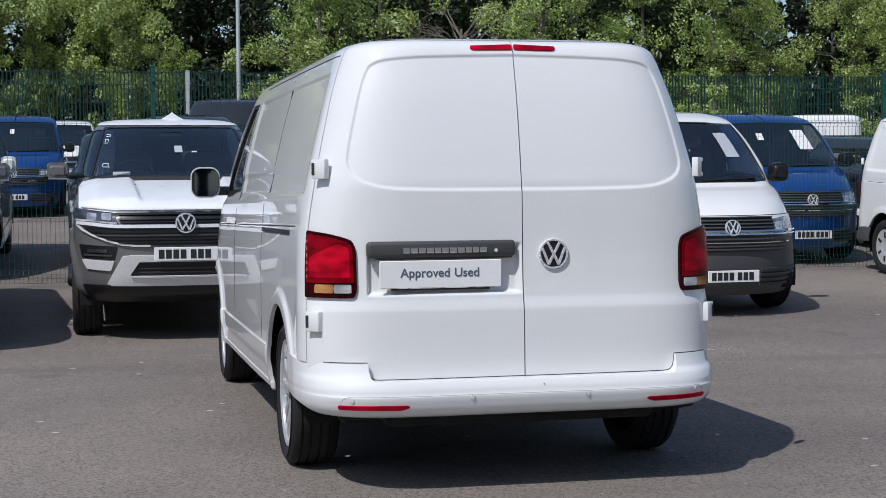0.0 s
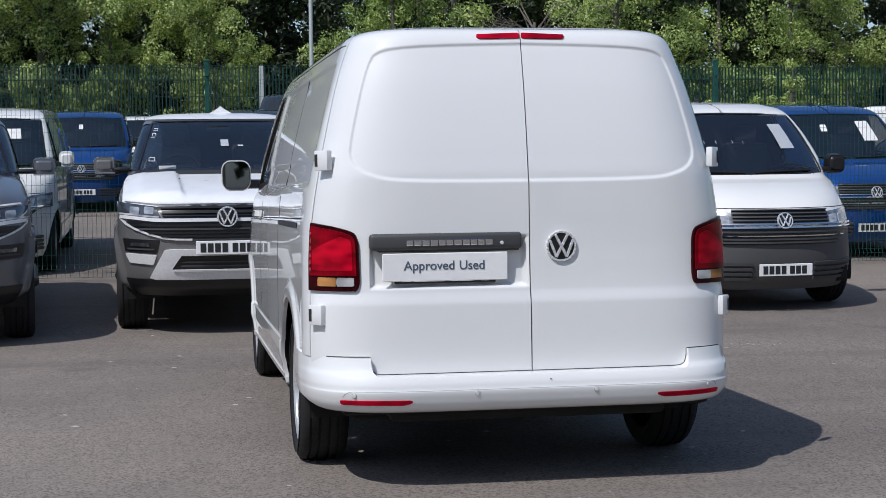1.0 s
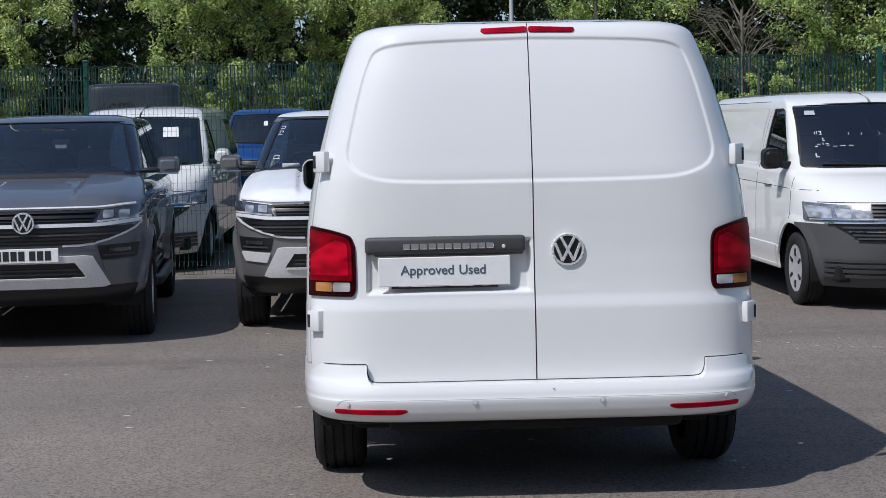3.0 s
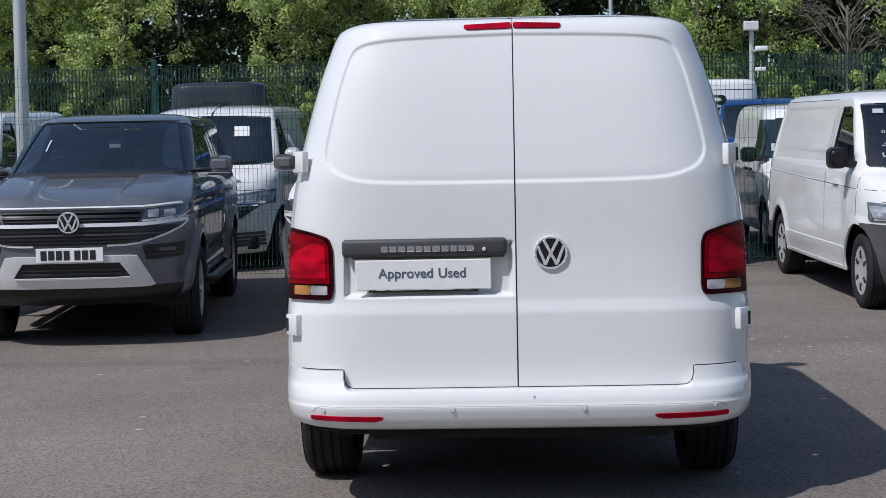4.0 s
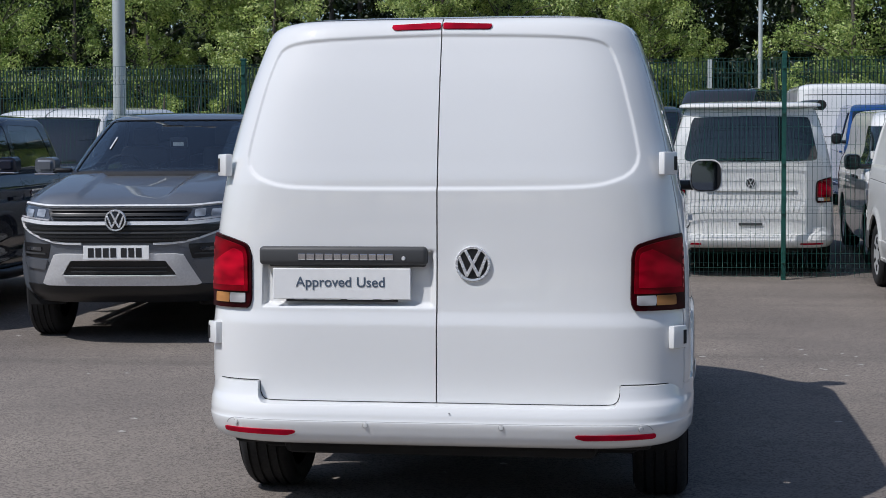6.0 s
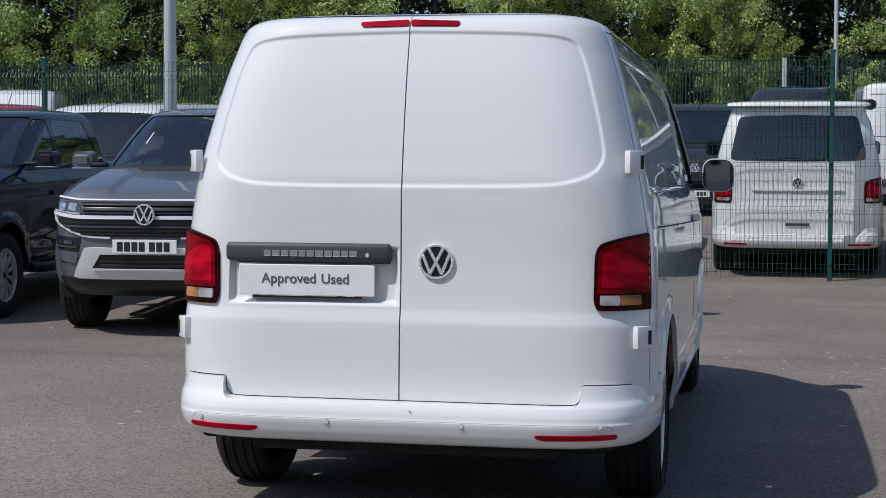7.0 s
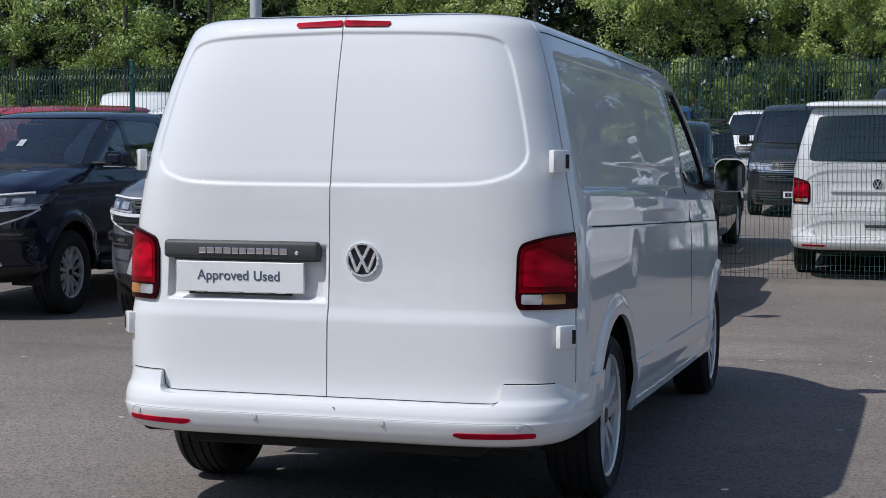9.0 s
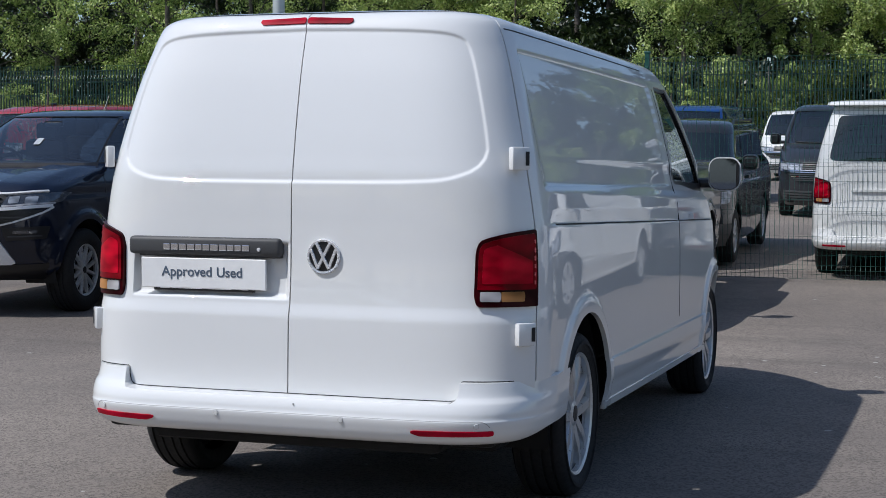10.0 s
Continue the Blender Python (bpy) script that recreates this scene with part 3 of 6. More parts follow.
FLANK = [(0.30, 0.92), (0.40, 0.938), (0.50, 0.946), (0.60, 0.948), (0.85, 0.948), (1.00, 0.946), (1.132, 0.9405), (1.142, 0.934), (1.20, 0.932), (1.262, 0.925), (1.30, 0.903), (1.40, 0.880)]


def van_detail(slider, pressed, rear_press):
    fz, fx = zip(*FLANK)
    vz, vx = [k[0] for k in VAN], [k[3] for k in VAN]

    def f(x, y, z, side):
        dx = np.zeros_like(x + y + z)
        dy, dz = dx.copy(), dx.copy()
        rear = smooth01((0.32 - y) / 0.1)
        flank = smooth01((y - 0.26) / 0.16) * smooth01((4.5 - y) / 0.3)
        if rear_press:
            d = sd_poly(x, z, WIN_REAR, 0.0) - 0.013 - 0.008 * smooth01((x - 0.5) / 0.15)
            dy = dy + 0.009 * smooth01(-d / 0.015) * rear
            if side < 0:
                d = sd_poly(-x, z, [(-0.678, 0.845), (-0.012, 0.845), (-0.012, 1.06), (-0.678, 1.06)])
                dy = dy + 0.028 * smooth01((0.004 - d) / 0.022) * rear
        # upright flank in two flat bands, with a crease between them that falls towards the nose
        zs = z + 0.017 * (y - 0.3)
        lean = np.interp(zs, fz, fx) - pchip(vz, vx, z)
        dx = dx + lean * flank * smooth01((1.40 - z) / 0.03)
        dx = dx + (0.013 - 0.021 * np.clip((2.6 - y) / 2.2, 0, 1.2) ** 2) * flank
        if pressed:
            q = [(0.33, 1.285), (2.92, 1.285), (2.90, 1.80), (0.42, 1.80)]
            dx = dx - 0.009 * smooth01((0.012 - sd_poly(y, z, q)) / 0.014) * flank
        dx = dx + 0.009 * smooth01((z - 0.40) / 0.05) * smooth01((0.528 - z) / 0.010) * smooth01((y - 1.2) / 0.1) * smooth01((3.9 - y) / 0.1)
        for ya in (0.86, 4.26):
            d = np.hypot(y - ya, z - 0.345)
            lip = smooth01((0.498 - d) / 0.034)
            dx = dx + 0.015 * lip * smooth01((z - 0.2) / 0.2) * (x > 0.7)
        return dx, dy, dz
    return f


def van(name, label, mat, place, group="", rear="doors", wheels="cover", bumper=None, windows=False, fine=False, slider=True, cap=None, seed=0, pop_top=False, panels=True):
    cap = cap or M_BLACK
    root = tagged(empty(name), label, "van", group)
    sh = Shell(VAN, 6.7, 2.6, van_detail(slider, panels and not windows, rear == "doors"))
    flat = Shell(VAN, 6.7, 2.6)
    ad = float(np.interp(math.acos(1 - 0.20 / 0.35), sh.tr[1], sh.tr[0]))
    archR, archF = arch(0.86, 0.345, 0.415), arch(4.26, 0.345, 0.415)
    cab, screen = poly_yz(CAB_WIN, 0.02, 0.55), poly_front(SCREEN, 0.035, 3.3)
    lamp_u = lambda p: p[..., 0] + p[..., 1] - pchip(sh.k[0], sh.k[1], p[..., 2])
    lamp_edge = chaikin([(0.750, 0.836), (0.752, 0.96), (0.757, 1.074), (0.83, 1.096), (0.98, 1.117), (1.6, 1.150), (1.6, 0.836), (1.1, 0.836), (0.82, 0.836)], 2)
    lampR = lambda p: np.maximum(sd_poly(lamp_u(p), p[..., 2], lamp_edge), p[..., 1] - 0.198 - pchip(sh.k[0], sh.k[1], p[..., 2]))
    head = poly_front([(0.455, 0.795), (0.91, 0.795), (0.955, 0.90), (0.945, 0.965), (0.80, 0.952), (0.465, 0.925)], 0.015)
    ya, yb = 0.30, 4.23
    flank_a = lambda ys: (np.asarray(ys) - ya) / (yb - ya) + 1
    if fine:
        run = np.unique(np.clip(np.concatenate([lin(1, 2, 90), flank_a(lin(0.32, 1.42, 120)), flank_a(lin(3.72, 4.22, 60)), flank_a(lin(2.88, 2.95, 10))]), 1, 2))
        nz = 110
    else:
        run, nz = lin(1, 2, 74), 44
    zs = np.unique(np.concatenate([lin(0.30, 1.947, nz), [0.77, 0.835], lin(0.96, 1.25, 26), lin(1.26, 1.88, 32), [0.51, 0.518, 0.523, 0.528, 0.534, 1.132, 1.137, 1.142, 1.276, 1.284, 1.291]]))
    for s in (1, -1):
        tail_cut = lambda p: np.maximum(p[..., 1] - 0.62, p[..., 2] - 0.556)
        front_cut = lambda p: np.maximum(np.maximum(p[..., 2] - 0.745, 4.72 - p[..., 1]), -(np.hypot(p[..., 1] - 4.26, p[..., 2] - 0.345) - 0.455))
        holes = [archR, archF, cab, screen, tail_cut, front_cut]
        patch("side_panel", sh, np.concatenate([lin(ad + 0.008, 1, 16), run[1:], lin(2, 2.6, 44)[1:], lin(2.6, 3, 14)[1:]]), zs, s, mat, root, without(*holes), skirt=0.02)
        patch("roof_panel", sh, np.concatenate([lin(0, 1, 22), lin(1, 2, 24)[1:], lin(2, 3, 22)[1:]]), np.concatenate([lin(1.949, 1.98, 8), [1.985, 1.988, 1.99]]), s, mat, root)
        patch("lining", flat, np.concatenate([lin(1.45, 2, 16), lin(2, 2.6, 24)[1:], lin(2.6, 3, 10)[1:]]), lin(1.235, 1.93, 26), s, M_INNER, root, without(grow(cab, 0.012), grow(screen, 0.012)), off=-0.035)
        patch("cab_glass", flat, np.concatenate([lin(1.5, 2, 24), lin(2, 2.7, 14)[1:]]), lin(1.2, 1.85, 24), s, M_CABGLASS, root, cab, off=-0.006)
        ribbon("window_seal", flat, outline(flat, CAB_WIN, "side"), s, 0.021, 0.005, 0.012, M_BLACK, root)
        patch("windscreen", flat, np.concatenate([lin(2.05, 2.6, 40), lin(2.6, 3, 10)[1:]]), lin(1.2, 1.9, 30), s, M_GLASS, root, grow(screen, 0.008), off=-0.006)
        ribbon("screen_seal", flat, [(flat.find(1.262, x=x, face="front"), 1.262) for x in lin(0.0, 0.825, 20)] + [(flat.find(z, x=0.838 - (z - 1.262) * 0.179, face="front"), z) for z in lin(1.275, 1.83, 24)] + [(flat.find(1.842, x=x, face="front"), 1.842 + 0.012 * (1 - x / 0.73)) for x in lin(0.725, 0.0, 20)], s, 0.011, 0.001, 0.01, M_BLACK, root)
        if rear == "doors":
            A = np.concatenate([[0.0024], lin(0.012, 0.80, 150 if fine else 24), lin(0.82, ad, 22 if fine else 8)])
            door = patch("rear_door", sh, A, np.unique(np.concatenate([lin(0.487, 1.942, 270 if fine else 40), [0.77, 0.835]])), s, mat, root, skirt=0.03, label="white rear door with pressed window panel" if fine else "")
        else:
            patch("tailgate", sh, np.concatenate([lin(0, 0.8, 24), lin(0.82, ad, 8)]), lin(0.487, 1.942, 40), s, mat, root, skirt=0.02)
            patch("rear_window", flat, lin(0, 0.85, 20), lin(1.2, 1.9, 20), s, M_TINT, root, poly_rear([(-0.4, 1.30), (0.74, 1.31), (0.655, 1.80), (-0.4, 1.82)], 0.05), off=0.004, skirt=0.006)
        # rear lamp cluster
        bez = patch("rear_lamp", flat, lin(0.60, 1.0, 40 if fine else 16), lin(0.82, 1.17, 40 if fine else 16), s, M_DKLENS, root, lampR, off=0.012, skirt=0.014, label="red rear lamp cluster")
        red = lambda p: np.maximum(grow(lampR, -0.014)(p), 0.900 - p[..., 2])
        if bez is not None:
            patch("stop_lens", flat, lin(0.60, 1.0, 40 if fine else 16), lin(0.82, 1.17, 40 if fine else 16), s, M_REDLENS, bez, red, off=0.017, skirt=0.006)
            glow = lambda p: np.maximum(np.maximum(grow(lampR, -0.034)(p), 0.922 - p[..., 2]), p[..., 2] - 1.052 + 0.3 * (lamp_u(p) - 0.9))
            guide = patch("light_guide", flat, lin(0.60, 1.0, 60 if fine else 16), lin(0.82, 1.17, 50 if fine else 16), s, M_GUIDE, bez, glow, off=0.0185, skirt=0.004)
            if fine:
                for zc in (0.925, 0.955, 0.985, 1.015, 1.045, 1.075):
                    patch("side_facet", flat, lin(0.80, 1.02, 50), lin(zc - 0.012, zc + 0.012, 6), s, M_PINK, bez, lambda p: np.maximum(np.abs(lamp_u(p) - 1.075) - 0.005, np.abs(p[..., 2] - zc) - 0.010), off=0.019, skirt=0.003)
            # pink strip painted across the lens for its bright glint line
            patch("lens_glint", flat, lin(0.60, 1.0, 60 if fine else 24), lin(0.82, 1.17, 60 if fine else 16), s, M_PINK, bez, lambda p: np.maximum(np.abs(p[..., 2] - 1.018) - 0.0018, grow(lampR, -0.026)(p)), off=0.0225, skirt=0.003)
            lo = lambda u0, u1: (lambda p: np.maximum(np.maximum(u0 - lamp_u(p), lamp_u(p) - u1), np.maximum(0.856 - p[..., 2], p[..., 2] - 0.893)))
            patch("indicator_lens", flat, lin(0.60, 1.0, 60 if fine else 24), lin(0.85, 0.91, 8), s, M_AMBER, bez, lo(0.880, 1.010), off=0.018, skirt=0.006, label="amber indicator lens")
            patch("reversing_lens", flat, lin(0.60, 1.0, 60 if fine else 24), lin(0.85, 0.91, 8), s, M_CLEARLENS, bez, lo(0.778, 0.878), off=0.018, skirt=0.006, label="clear reversing lens")
        # hinges
        if rear == "doors":
            for zz, xx, yy in ((1.385, 0.855, 0.126), (0.735, 0.892, 0.100)):
                m = Matrix.Translation((s * xx, yy, zz)) @ Matrix.Rotation(s * radians(52), 4, "Z")
                h = part("hinge", box(s * 0.002, 0.0, 0, 0.080, 0.030, 0.086, 0.006, m), mat, root, smooth=True)
                part("hinge_slot", box(s * 0.028, -0.014, 0, 0.016, 0.006, 0.052, 0, m), M_GAP, h)
        # seams and trim on the flank
        side_line = lambda ys, zf: [(flat.find(float(zf(y)), y=float(y)), float(zf(y))) for y in ys]
        ribbon("waist_seam", sh, [(sh.find(1.135 - 0.017 * y, y=y), 1.142 - 0.017 * y) for y in lin(0.40, 4.6, 40)], s, 0.003, 0.0012, 0.006, M_GAP, root)
        zf = lin(0.42, 1.80, 28)
        ribbon("door_seam", sh, [(sh.find(z, y=3.02), z) for z in zf[zf > 0.54]], s, 0.003, 0.0012, 0.006, M_GAP, root)
        ribbon("door_seam", sh, [(sh.find(z, y=4.22 - 0.0 * z), z) for z in lin(0.80, 1.2, 14)], s, 0.004, 0.0012, 0.006, M_GAP, root)
        if s < 0 and slider:
            ribbon("door_seam", sh, [(sh.find(z, y=1.59), z) for z in lin(0.54, 1.86, 26)], s, 0.003, 0.0012, 0.006, M_GAP, root)
            ribbon("slide_rail", sh, [(sh.find(1.10, y=y), 1.108 - 0.008 * y) for y in lin(0.55, 1.56, 14)], s, 0.011, 0.003, 0.02, M_BLACK, root, "black sliding door rail")
        ribbon("roof_gutter", sh, [(sh.find(1.885, y=y), 1.885) for y in lin(0.35, 2.85, 30)], s, 0.0025, 0.0015, 0.006, M_GAP, root)
        ribbon("door_handle", sh, [(sh.find(1.10, y=y), 1.105) for y in lin(3.36, 3.58, 6)], s, 0.016, 0.028, 0.03, mat, root)
        ribbon("sill_edge", sh, [(sh.find(0.325, y=y), 0.325) for y in lin(1.26, 3.86, 20)], s, 0.014, 0.006, 0.02, mat, root)
        if windows:
            for q in ([(0.36, 1.29), (1.48, 1.29), (1.44, 1.79), (0.50, 1.79)], [(1.58, 1.29), (2.94, 1.29), (2.94, 1.79), (1.54, 1.79)]):
                patch("side_window", flat, lin(1.0, 1.95, 40), lin(1.25, 1.82, 16), s, M_TINT, root, poly_yz(q, 0.04), off=0.004, skirt=0.006)
        # wheel housings and wheels
        for ya in (0.86, 4.26):
            e = wheel(root, s * 0.825, ya, 0.338, s, rim=0.252 if fine else 0.215, kind=wheels, seg=64 if fine else 28)
            m = Matrix.Translation((s * 0.74, ya, 0.345)) @ Matrix.Diagonal((s, 1, 1, 1))
            part("wheel_housing", hood([(0.02, -0.14), (0.44, -0.14), (0.44, 0.16)], 20, m), M_UNDER, root, smooth=True)
        door_mirror(root, s, 0.965, 1.155, 3.93, 1.245, 1.445, cap)
        # front lamps
        hl = patch("headlamp", flat, lin(2.1, 3, 60), lin(0.78, 0.98, 18), s, M_LAMPCASE, root, head, off=0.008, skirt=0.012, label="clear headlamp")
        if hl is not None:
            for x0, x1, z0, z1 in ((0.49, 0.60, 0.826, 0.905), (0.62, 0.73, 0.826, 0.915), (0.75, 0.90, 0.826, 0.935)):
                patch("lamp_lens", flat, lin(2.1, 3, 110), lin(0.78, 0.98, 26), s, M_LAMP, hl, poly_front([(x0, z0), (x1 - 0.015, z0), (x1, z1), (x0, z1 - 0.012)], 0.012), off=0.012, skirt=0.006)
            ribbon("daylight_strip", flat, [(flat.find(0.812, x=x, face="front"), 0.812) for x in lin(0.48, 0.88, 12)], s, 0.006, 0.014, 0.008, M_CLEARLENS, hl)
    # underside, cab
    part("underbody", join(box(0, 2.6, 0.34, 1.50, 4.7, 0.16, 0.03), box(0, 0.25, 0.36, 1.2, 0.5, 0.16, 0.03), box(0, 2.55, 0.40, 1.74, 2.4, 0.22, 0.02)), M_UNDER, root)
    if fine:
        part("axle", tube([(-0.75, 0.86, 0.31), (0.75, 0.86, 0.31)], [0.05, 0.05], 10), M_UNDER, root)
        part("exhaust", tube([(0.30, 0.25, 0.36), (0.32, 0.6, 0.33), (0.30, 1.6, 0.30)], [0.032, 0.032, 0.032], 12), M_UNDER, root)
    part("bulkhead", prism([(-0.84, 0.42), (0.84, 0.42), (0.84, 1.28), (0.70, 1.78), (0.58, 1.90), (-0.58, 1.90), (-0.70, 1.78), (-0.84, 1.28)], 0.03, Matrix.Translation((0, 2.86, 0))), M_INNER, root)
    part("dashboard", box(0, 4.06, 1.06, 1.52, 0.42, 0.28, 0.08), M_INNER, root, smooth=True)
    for x in (-0.45, 0.45):
        seat(root, x, 3.35, 0.72)
    steering(root, 0.42, 3.80, 1.14)
    part("backing", box(0, 0.0, 0.487, 1.3, 0.03, 0.04), M_GAP, root)
    for s in (1, -1):
        patch("door_gap", flat, lin(0, 0.03, 3), lin(0.5, 1.94, 30), s, M_GAP, root, off=-0.032)
    # rear bumper
    bk = [(0.330, -0.060, 5, 0.895, 0.45, 0.5), (0.338, -0.088, 5, 0.918, 0.45, 0.5), (0.352, -0.108, 5, 0.932, 0.46, 0.5), (0.388, -0.126, 5, 0.946, 0.46, 0.5), (0.424, -0.134, 5, 0.95, 0.46, 0.5), (0.430, -0.130, 5, 0.95, 0.46, 0.5), (0.455, -0.124, 5, 0.952, 0.46, 0.5), (0.484, -0.110, 5, 0.952, 0.46, 0.5), (0.510, -0.084, 5, 0.951, 0.46, 0.5), (0.545, -0.070, 5, 0.950, 0.46, 0.5), (0.556, -0.067, 5, 0.949, 0.46, 0.5), (0.60, -0.060, 5, 0.945, 0.46, 0.5)]
    def bumper_detail(x, y, z, side):
        dx = 0.006 * smooth01((y - 0.22) / 0.15)
        return dx, 0 * dx, 0 * dx
    bs = Shell(bk, 7.0, 2.6, bumper_detail)
    step = [(-1, 0.484), (0.640, 0.484), (0.664, 0.488), (0.679, 0.503), (0.685, 0.53), (0.686, 0.9), (-1, 0.9)]
    notch = lambda p: np.maximum(np.maximum(-sd_poly(p[..., 0], p[..., 2], step), p[..., 2] - 0.560), np.maximum(np.maximum(p[..., 1] - 0.56, 0.331 + 0.05 * smooth01(p[..., 1] / 0.35) - p[..., 2]), -(np.hypot(p[..., 1] - 0.86, p[..., 2] - 0.345) - 0.450)))
    for s in (1, -1):
        bp = bumper or mat
        b = patch("rear_bumper", bs, np.concatenate([lin(0, 0.55, 40 if fine else 20), lin(0.555, 0.95, 110 if fine else 20), lin(0.955, 1.06, 24)]), np.unique(np.concatenate([lin(0.330, 0.60, 80 if fine else 18), [0.424, 0.430]])), s, bp, root, notch, skirt=0.10, skirt_dir=(0, 1, 0.06), label="white moulded rear bumper" if fine else "")
        if fine:
            for x, z in ((0.254, 0.415), (0.762, 0.412)):
                a = bs.find(z, x=x, face="rear")
                pnt, nrm = Vector(bs.at(a, z, s).tolist()), Vector(bs.normal(a, z, s).tolist())
                m = Matrix.Translation(pnt) @ nrm.to_track_quat("X", "Z").to_matrix().to_4x4()
                sn = part("parking_sensor", lathe([(0.0, 0.004), (0.0085, 0.0035), (0.0095, 0.0)], 16, m), mat, b, smooth=True)
                part("sensor_ring", lathe([(0.0098, 0.0005), (0.0100, 0.0015), (0.0106, 0.0015), (0.0108, -0.002)], 16, m), M_RING, sn)
            patch("rear_reflector", bs, lin(0.3, 1, 80), lin(0.35, 0.42, 12), s, M_REFLEX, b, poly_rear([(0.552, 0.371), (0.812, 0.374), (0.816, 0.392), (0.524, 0.391)], 0.006), off=0.005, skirt=0.007, label="red bumper reflector")
            if s > 0:
                part("paint_chip", box(0.06, -0.118, 0.463, 0.004, 0.02, 0.003), M_TRIM, b)
            # thin grey strip drawn along the moulded crease for the shade in it
            line = [(x, 0.4275) for x in lin(0, 0.770, 30)] + [(0.784, 0.425), (0.797, 0.417), (0.806, 0.405)]
            ribbon("crease_shade", bs, [(bs.find(z, x=x, face="rear"), z) for x, z in line], s, 0.0014, 0.0008, 0.004, M_RING, b)
            gap = [(x, 0.4895) for x in lin(0, 0.640, 24)] + [(0.660, 0.492), (0.674, 0.502), (0.681, 0.52)] + [(0.684, z) for z in lin(0.535, 0.560, 4)] + [(x, 0.5635) for x in lin(0.69, 0.86, 10)]
            ribbon("shut_line", flat, [(flat.find(z, x=x, face="rear"), z) for x, z in gap], s, 0.0017, 0.0012, 0.004, M_GAP, root)
        else:
            patch("rear_reflector", bs, lin(0.3, 1, 30), lin(0.35, 0.42, 6), s, M_REFLEX, b, poly_rear([(0.552, 0.371), (0.812, 0.374), (0.816, 0.392), (0.524, 0.391)], 0.006), off=0.005, skirt=0.007)
    part("rear_valance", box(0, 0.12, 0.345, 1.60, 0.20, 0.06, 0.02), M_UNDER, root)
    # high stop lamp
    for s in (1, -1):
        patch("high_stop_lamp", sh, lin(0.004, 0.26, 24), lin(1.88, 1.94, 8), s, M_REFLEX, root, poly_rear([(0.004, 1.899), (0.186, 1.896), (0.194, 1.915), (0.004, 1.922)], 0.006, 0.9), off=0.006, skirt=0.010, label="slim red high stop lamp")
    # front face
    bf = bumper or mat
    fb = lambda p: np.maximum(np.maximum(p[..., 2] - 0.775, 4.30 - p[..., 1]), -(np.hypot(p[..., 1] - 4.26, p[..., 2] - 0.345) - 0.425))
    gr_up = poly_front([(-0.4, 0.815), (0.46, 0.805), (0.47, 0.93), (-0.4, 0.95)], 0.012)
    gr_lo = poly_front([(-0.4, 0.635), (0.56, 0.635), (0.74, 0.785), (-0.4, 0.785)], 0.015)
    for s in (1, -1):
        patch("front_bumper", sh, lin(1.96, 3, 70), lin(0.22, 0.80, 34), s, bf, root, fb, off=0.010, skirt=0.030)
        patch("grille", flat, lin(2.3, 3, 40), lin(0.60, 0.97, 24), s, M_BLACK, root, lambda p: np.minimum(gr_up(p), gr_lo(p)), off=0.018, skirt=0.006)
        ys = lambda x1, z, n=16: [(flat.find(z, x=x, face="front"), z) for x in lin(0, x1, n)]
        for z, x1, mt, hh in ((0.935, 0.46, M_TRIM, 0.006), (0.905, 0.46, M_TRIM, 0.006), (0.875, 0.46, M_TRIM, 0.006), (0.845, 0.46, M_TRIM, 0.006), (0.812, 0.80, M_CHROME, 0.007), (0.785, 0.78, M_CHROME, 0.006), (0.75, 0.68, M_TRIM, 0.008), (0.715, 0.64, M_CHROME, 0.005), (0.685, 0.61, M_TRIM, 0.008), (0.655, 0.58, M_TRIM, 0.008)):
            ribbon("grille_slat", flat, ys(x1, z), s, hh, 0.034, 0.02, mt, root)
        for z in (0.46, 0.415, 0.37, 0.325):
            ribbon("intake_slat", flat, [(flat.find(z, x=x, face="front"), z) for x in lin(0.30, 0.80, 14)], s, 0.014, 0.030, 0.02, M_TRIM, root)
        ribbon("bonnet_seam", flat, [(flat.find(0.965, x=x, face="front"), 0.965) for x in lin(0, 0.83, 24)], s, 0.004, 0.001, 0.006, M_GAP, root)
        ribbon("wiper", flat, [(flat.find(1.272, x=x, face="front"), 1.268 + 0.03 * x) for x in lin(0.05, 0.66, 10)], s, 0.010, 0.02, 0.016, M_BLACK, root)
    yf = float(flat.at(3.0, 0.86, 1)[1])
    badge(root, Matrix.Translation((0, yf + 0.045, 0.855)) @ Matrix.Rotation(math.pi, 4, "Z") @ Matrix.Rotation(radians(-14), 4, "X"), 0.078)
    number_plate(root, Matrix.Translation((0, 5.215, 0.405)) @ Matrix.Rotation(math.pi, 4, "Z"), seed=seed)
    part("aerial", box(0, 2.95, 1.985, 0.05, 0.14, 0.05, 0.02), M_BLACK, root, smooth=True)
    # rear badge
    if rear == "doors" and fine:
        badge(root, Matrix.Translation((0.136, -0.012, 1.011)), 0.067)
    if rear == "tailgate":
        badge(root, Matrix.Translation((0, -0.016, 1.06)), 0.06)
        ribbon("plate_trim", flat, [(flat.find(0.985, x=x, face="rear"), 0.985) for x in lin(0, 0.5, 10)], 1, 0.012, 0.02, 0.02, mat, root)
        ribbon("plate_trim", flat, [(flat.find(0.985, x=x, face="rear"), 0.985) for x in lin(0, 0.5, 10)], -1, 0.012, 0.02, 0.02, mat, root)
        part("tailgate_handle", box(0, -0.045, 0.60, 0.26, 0.02, 0.03, 0.006), M_TRIM, root)
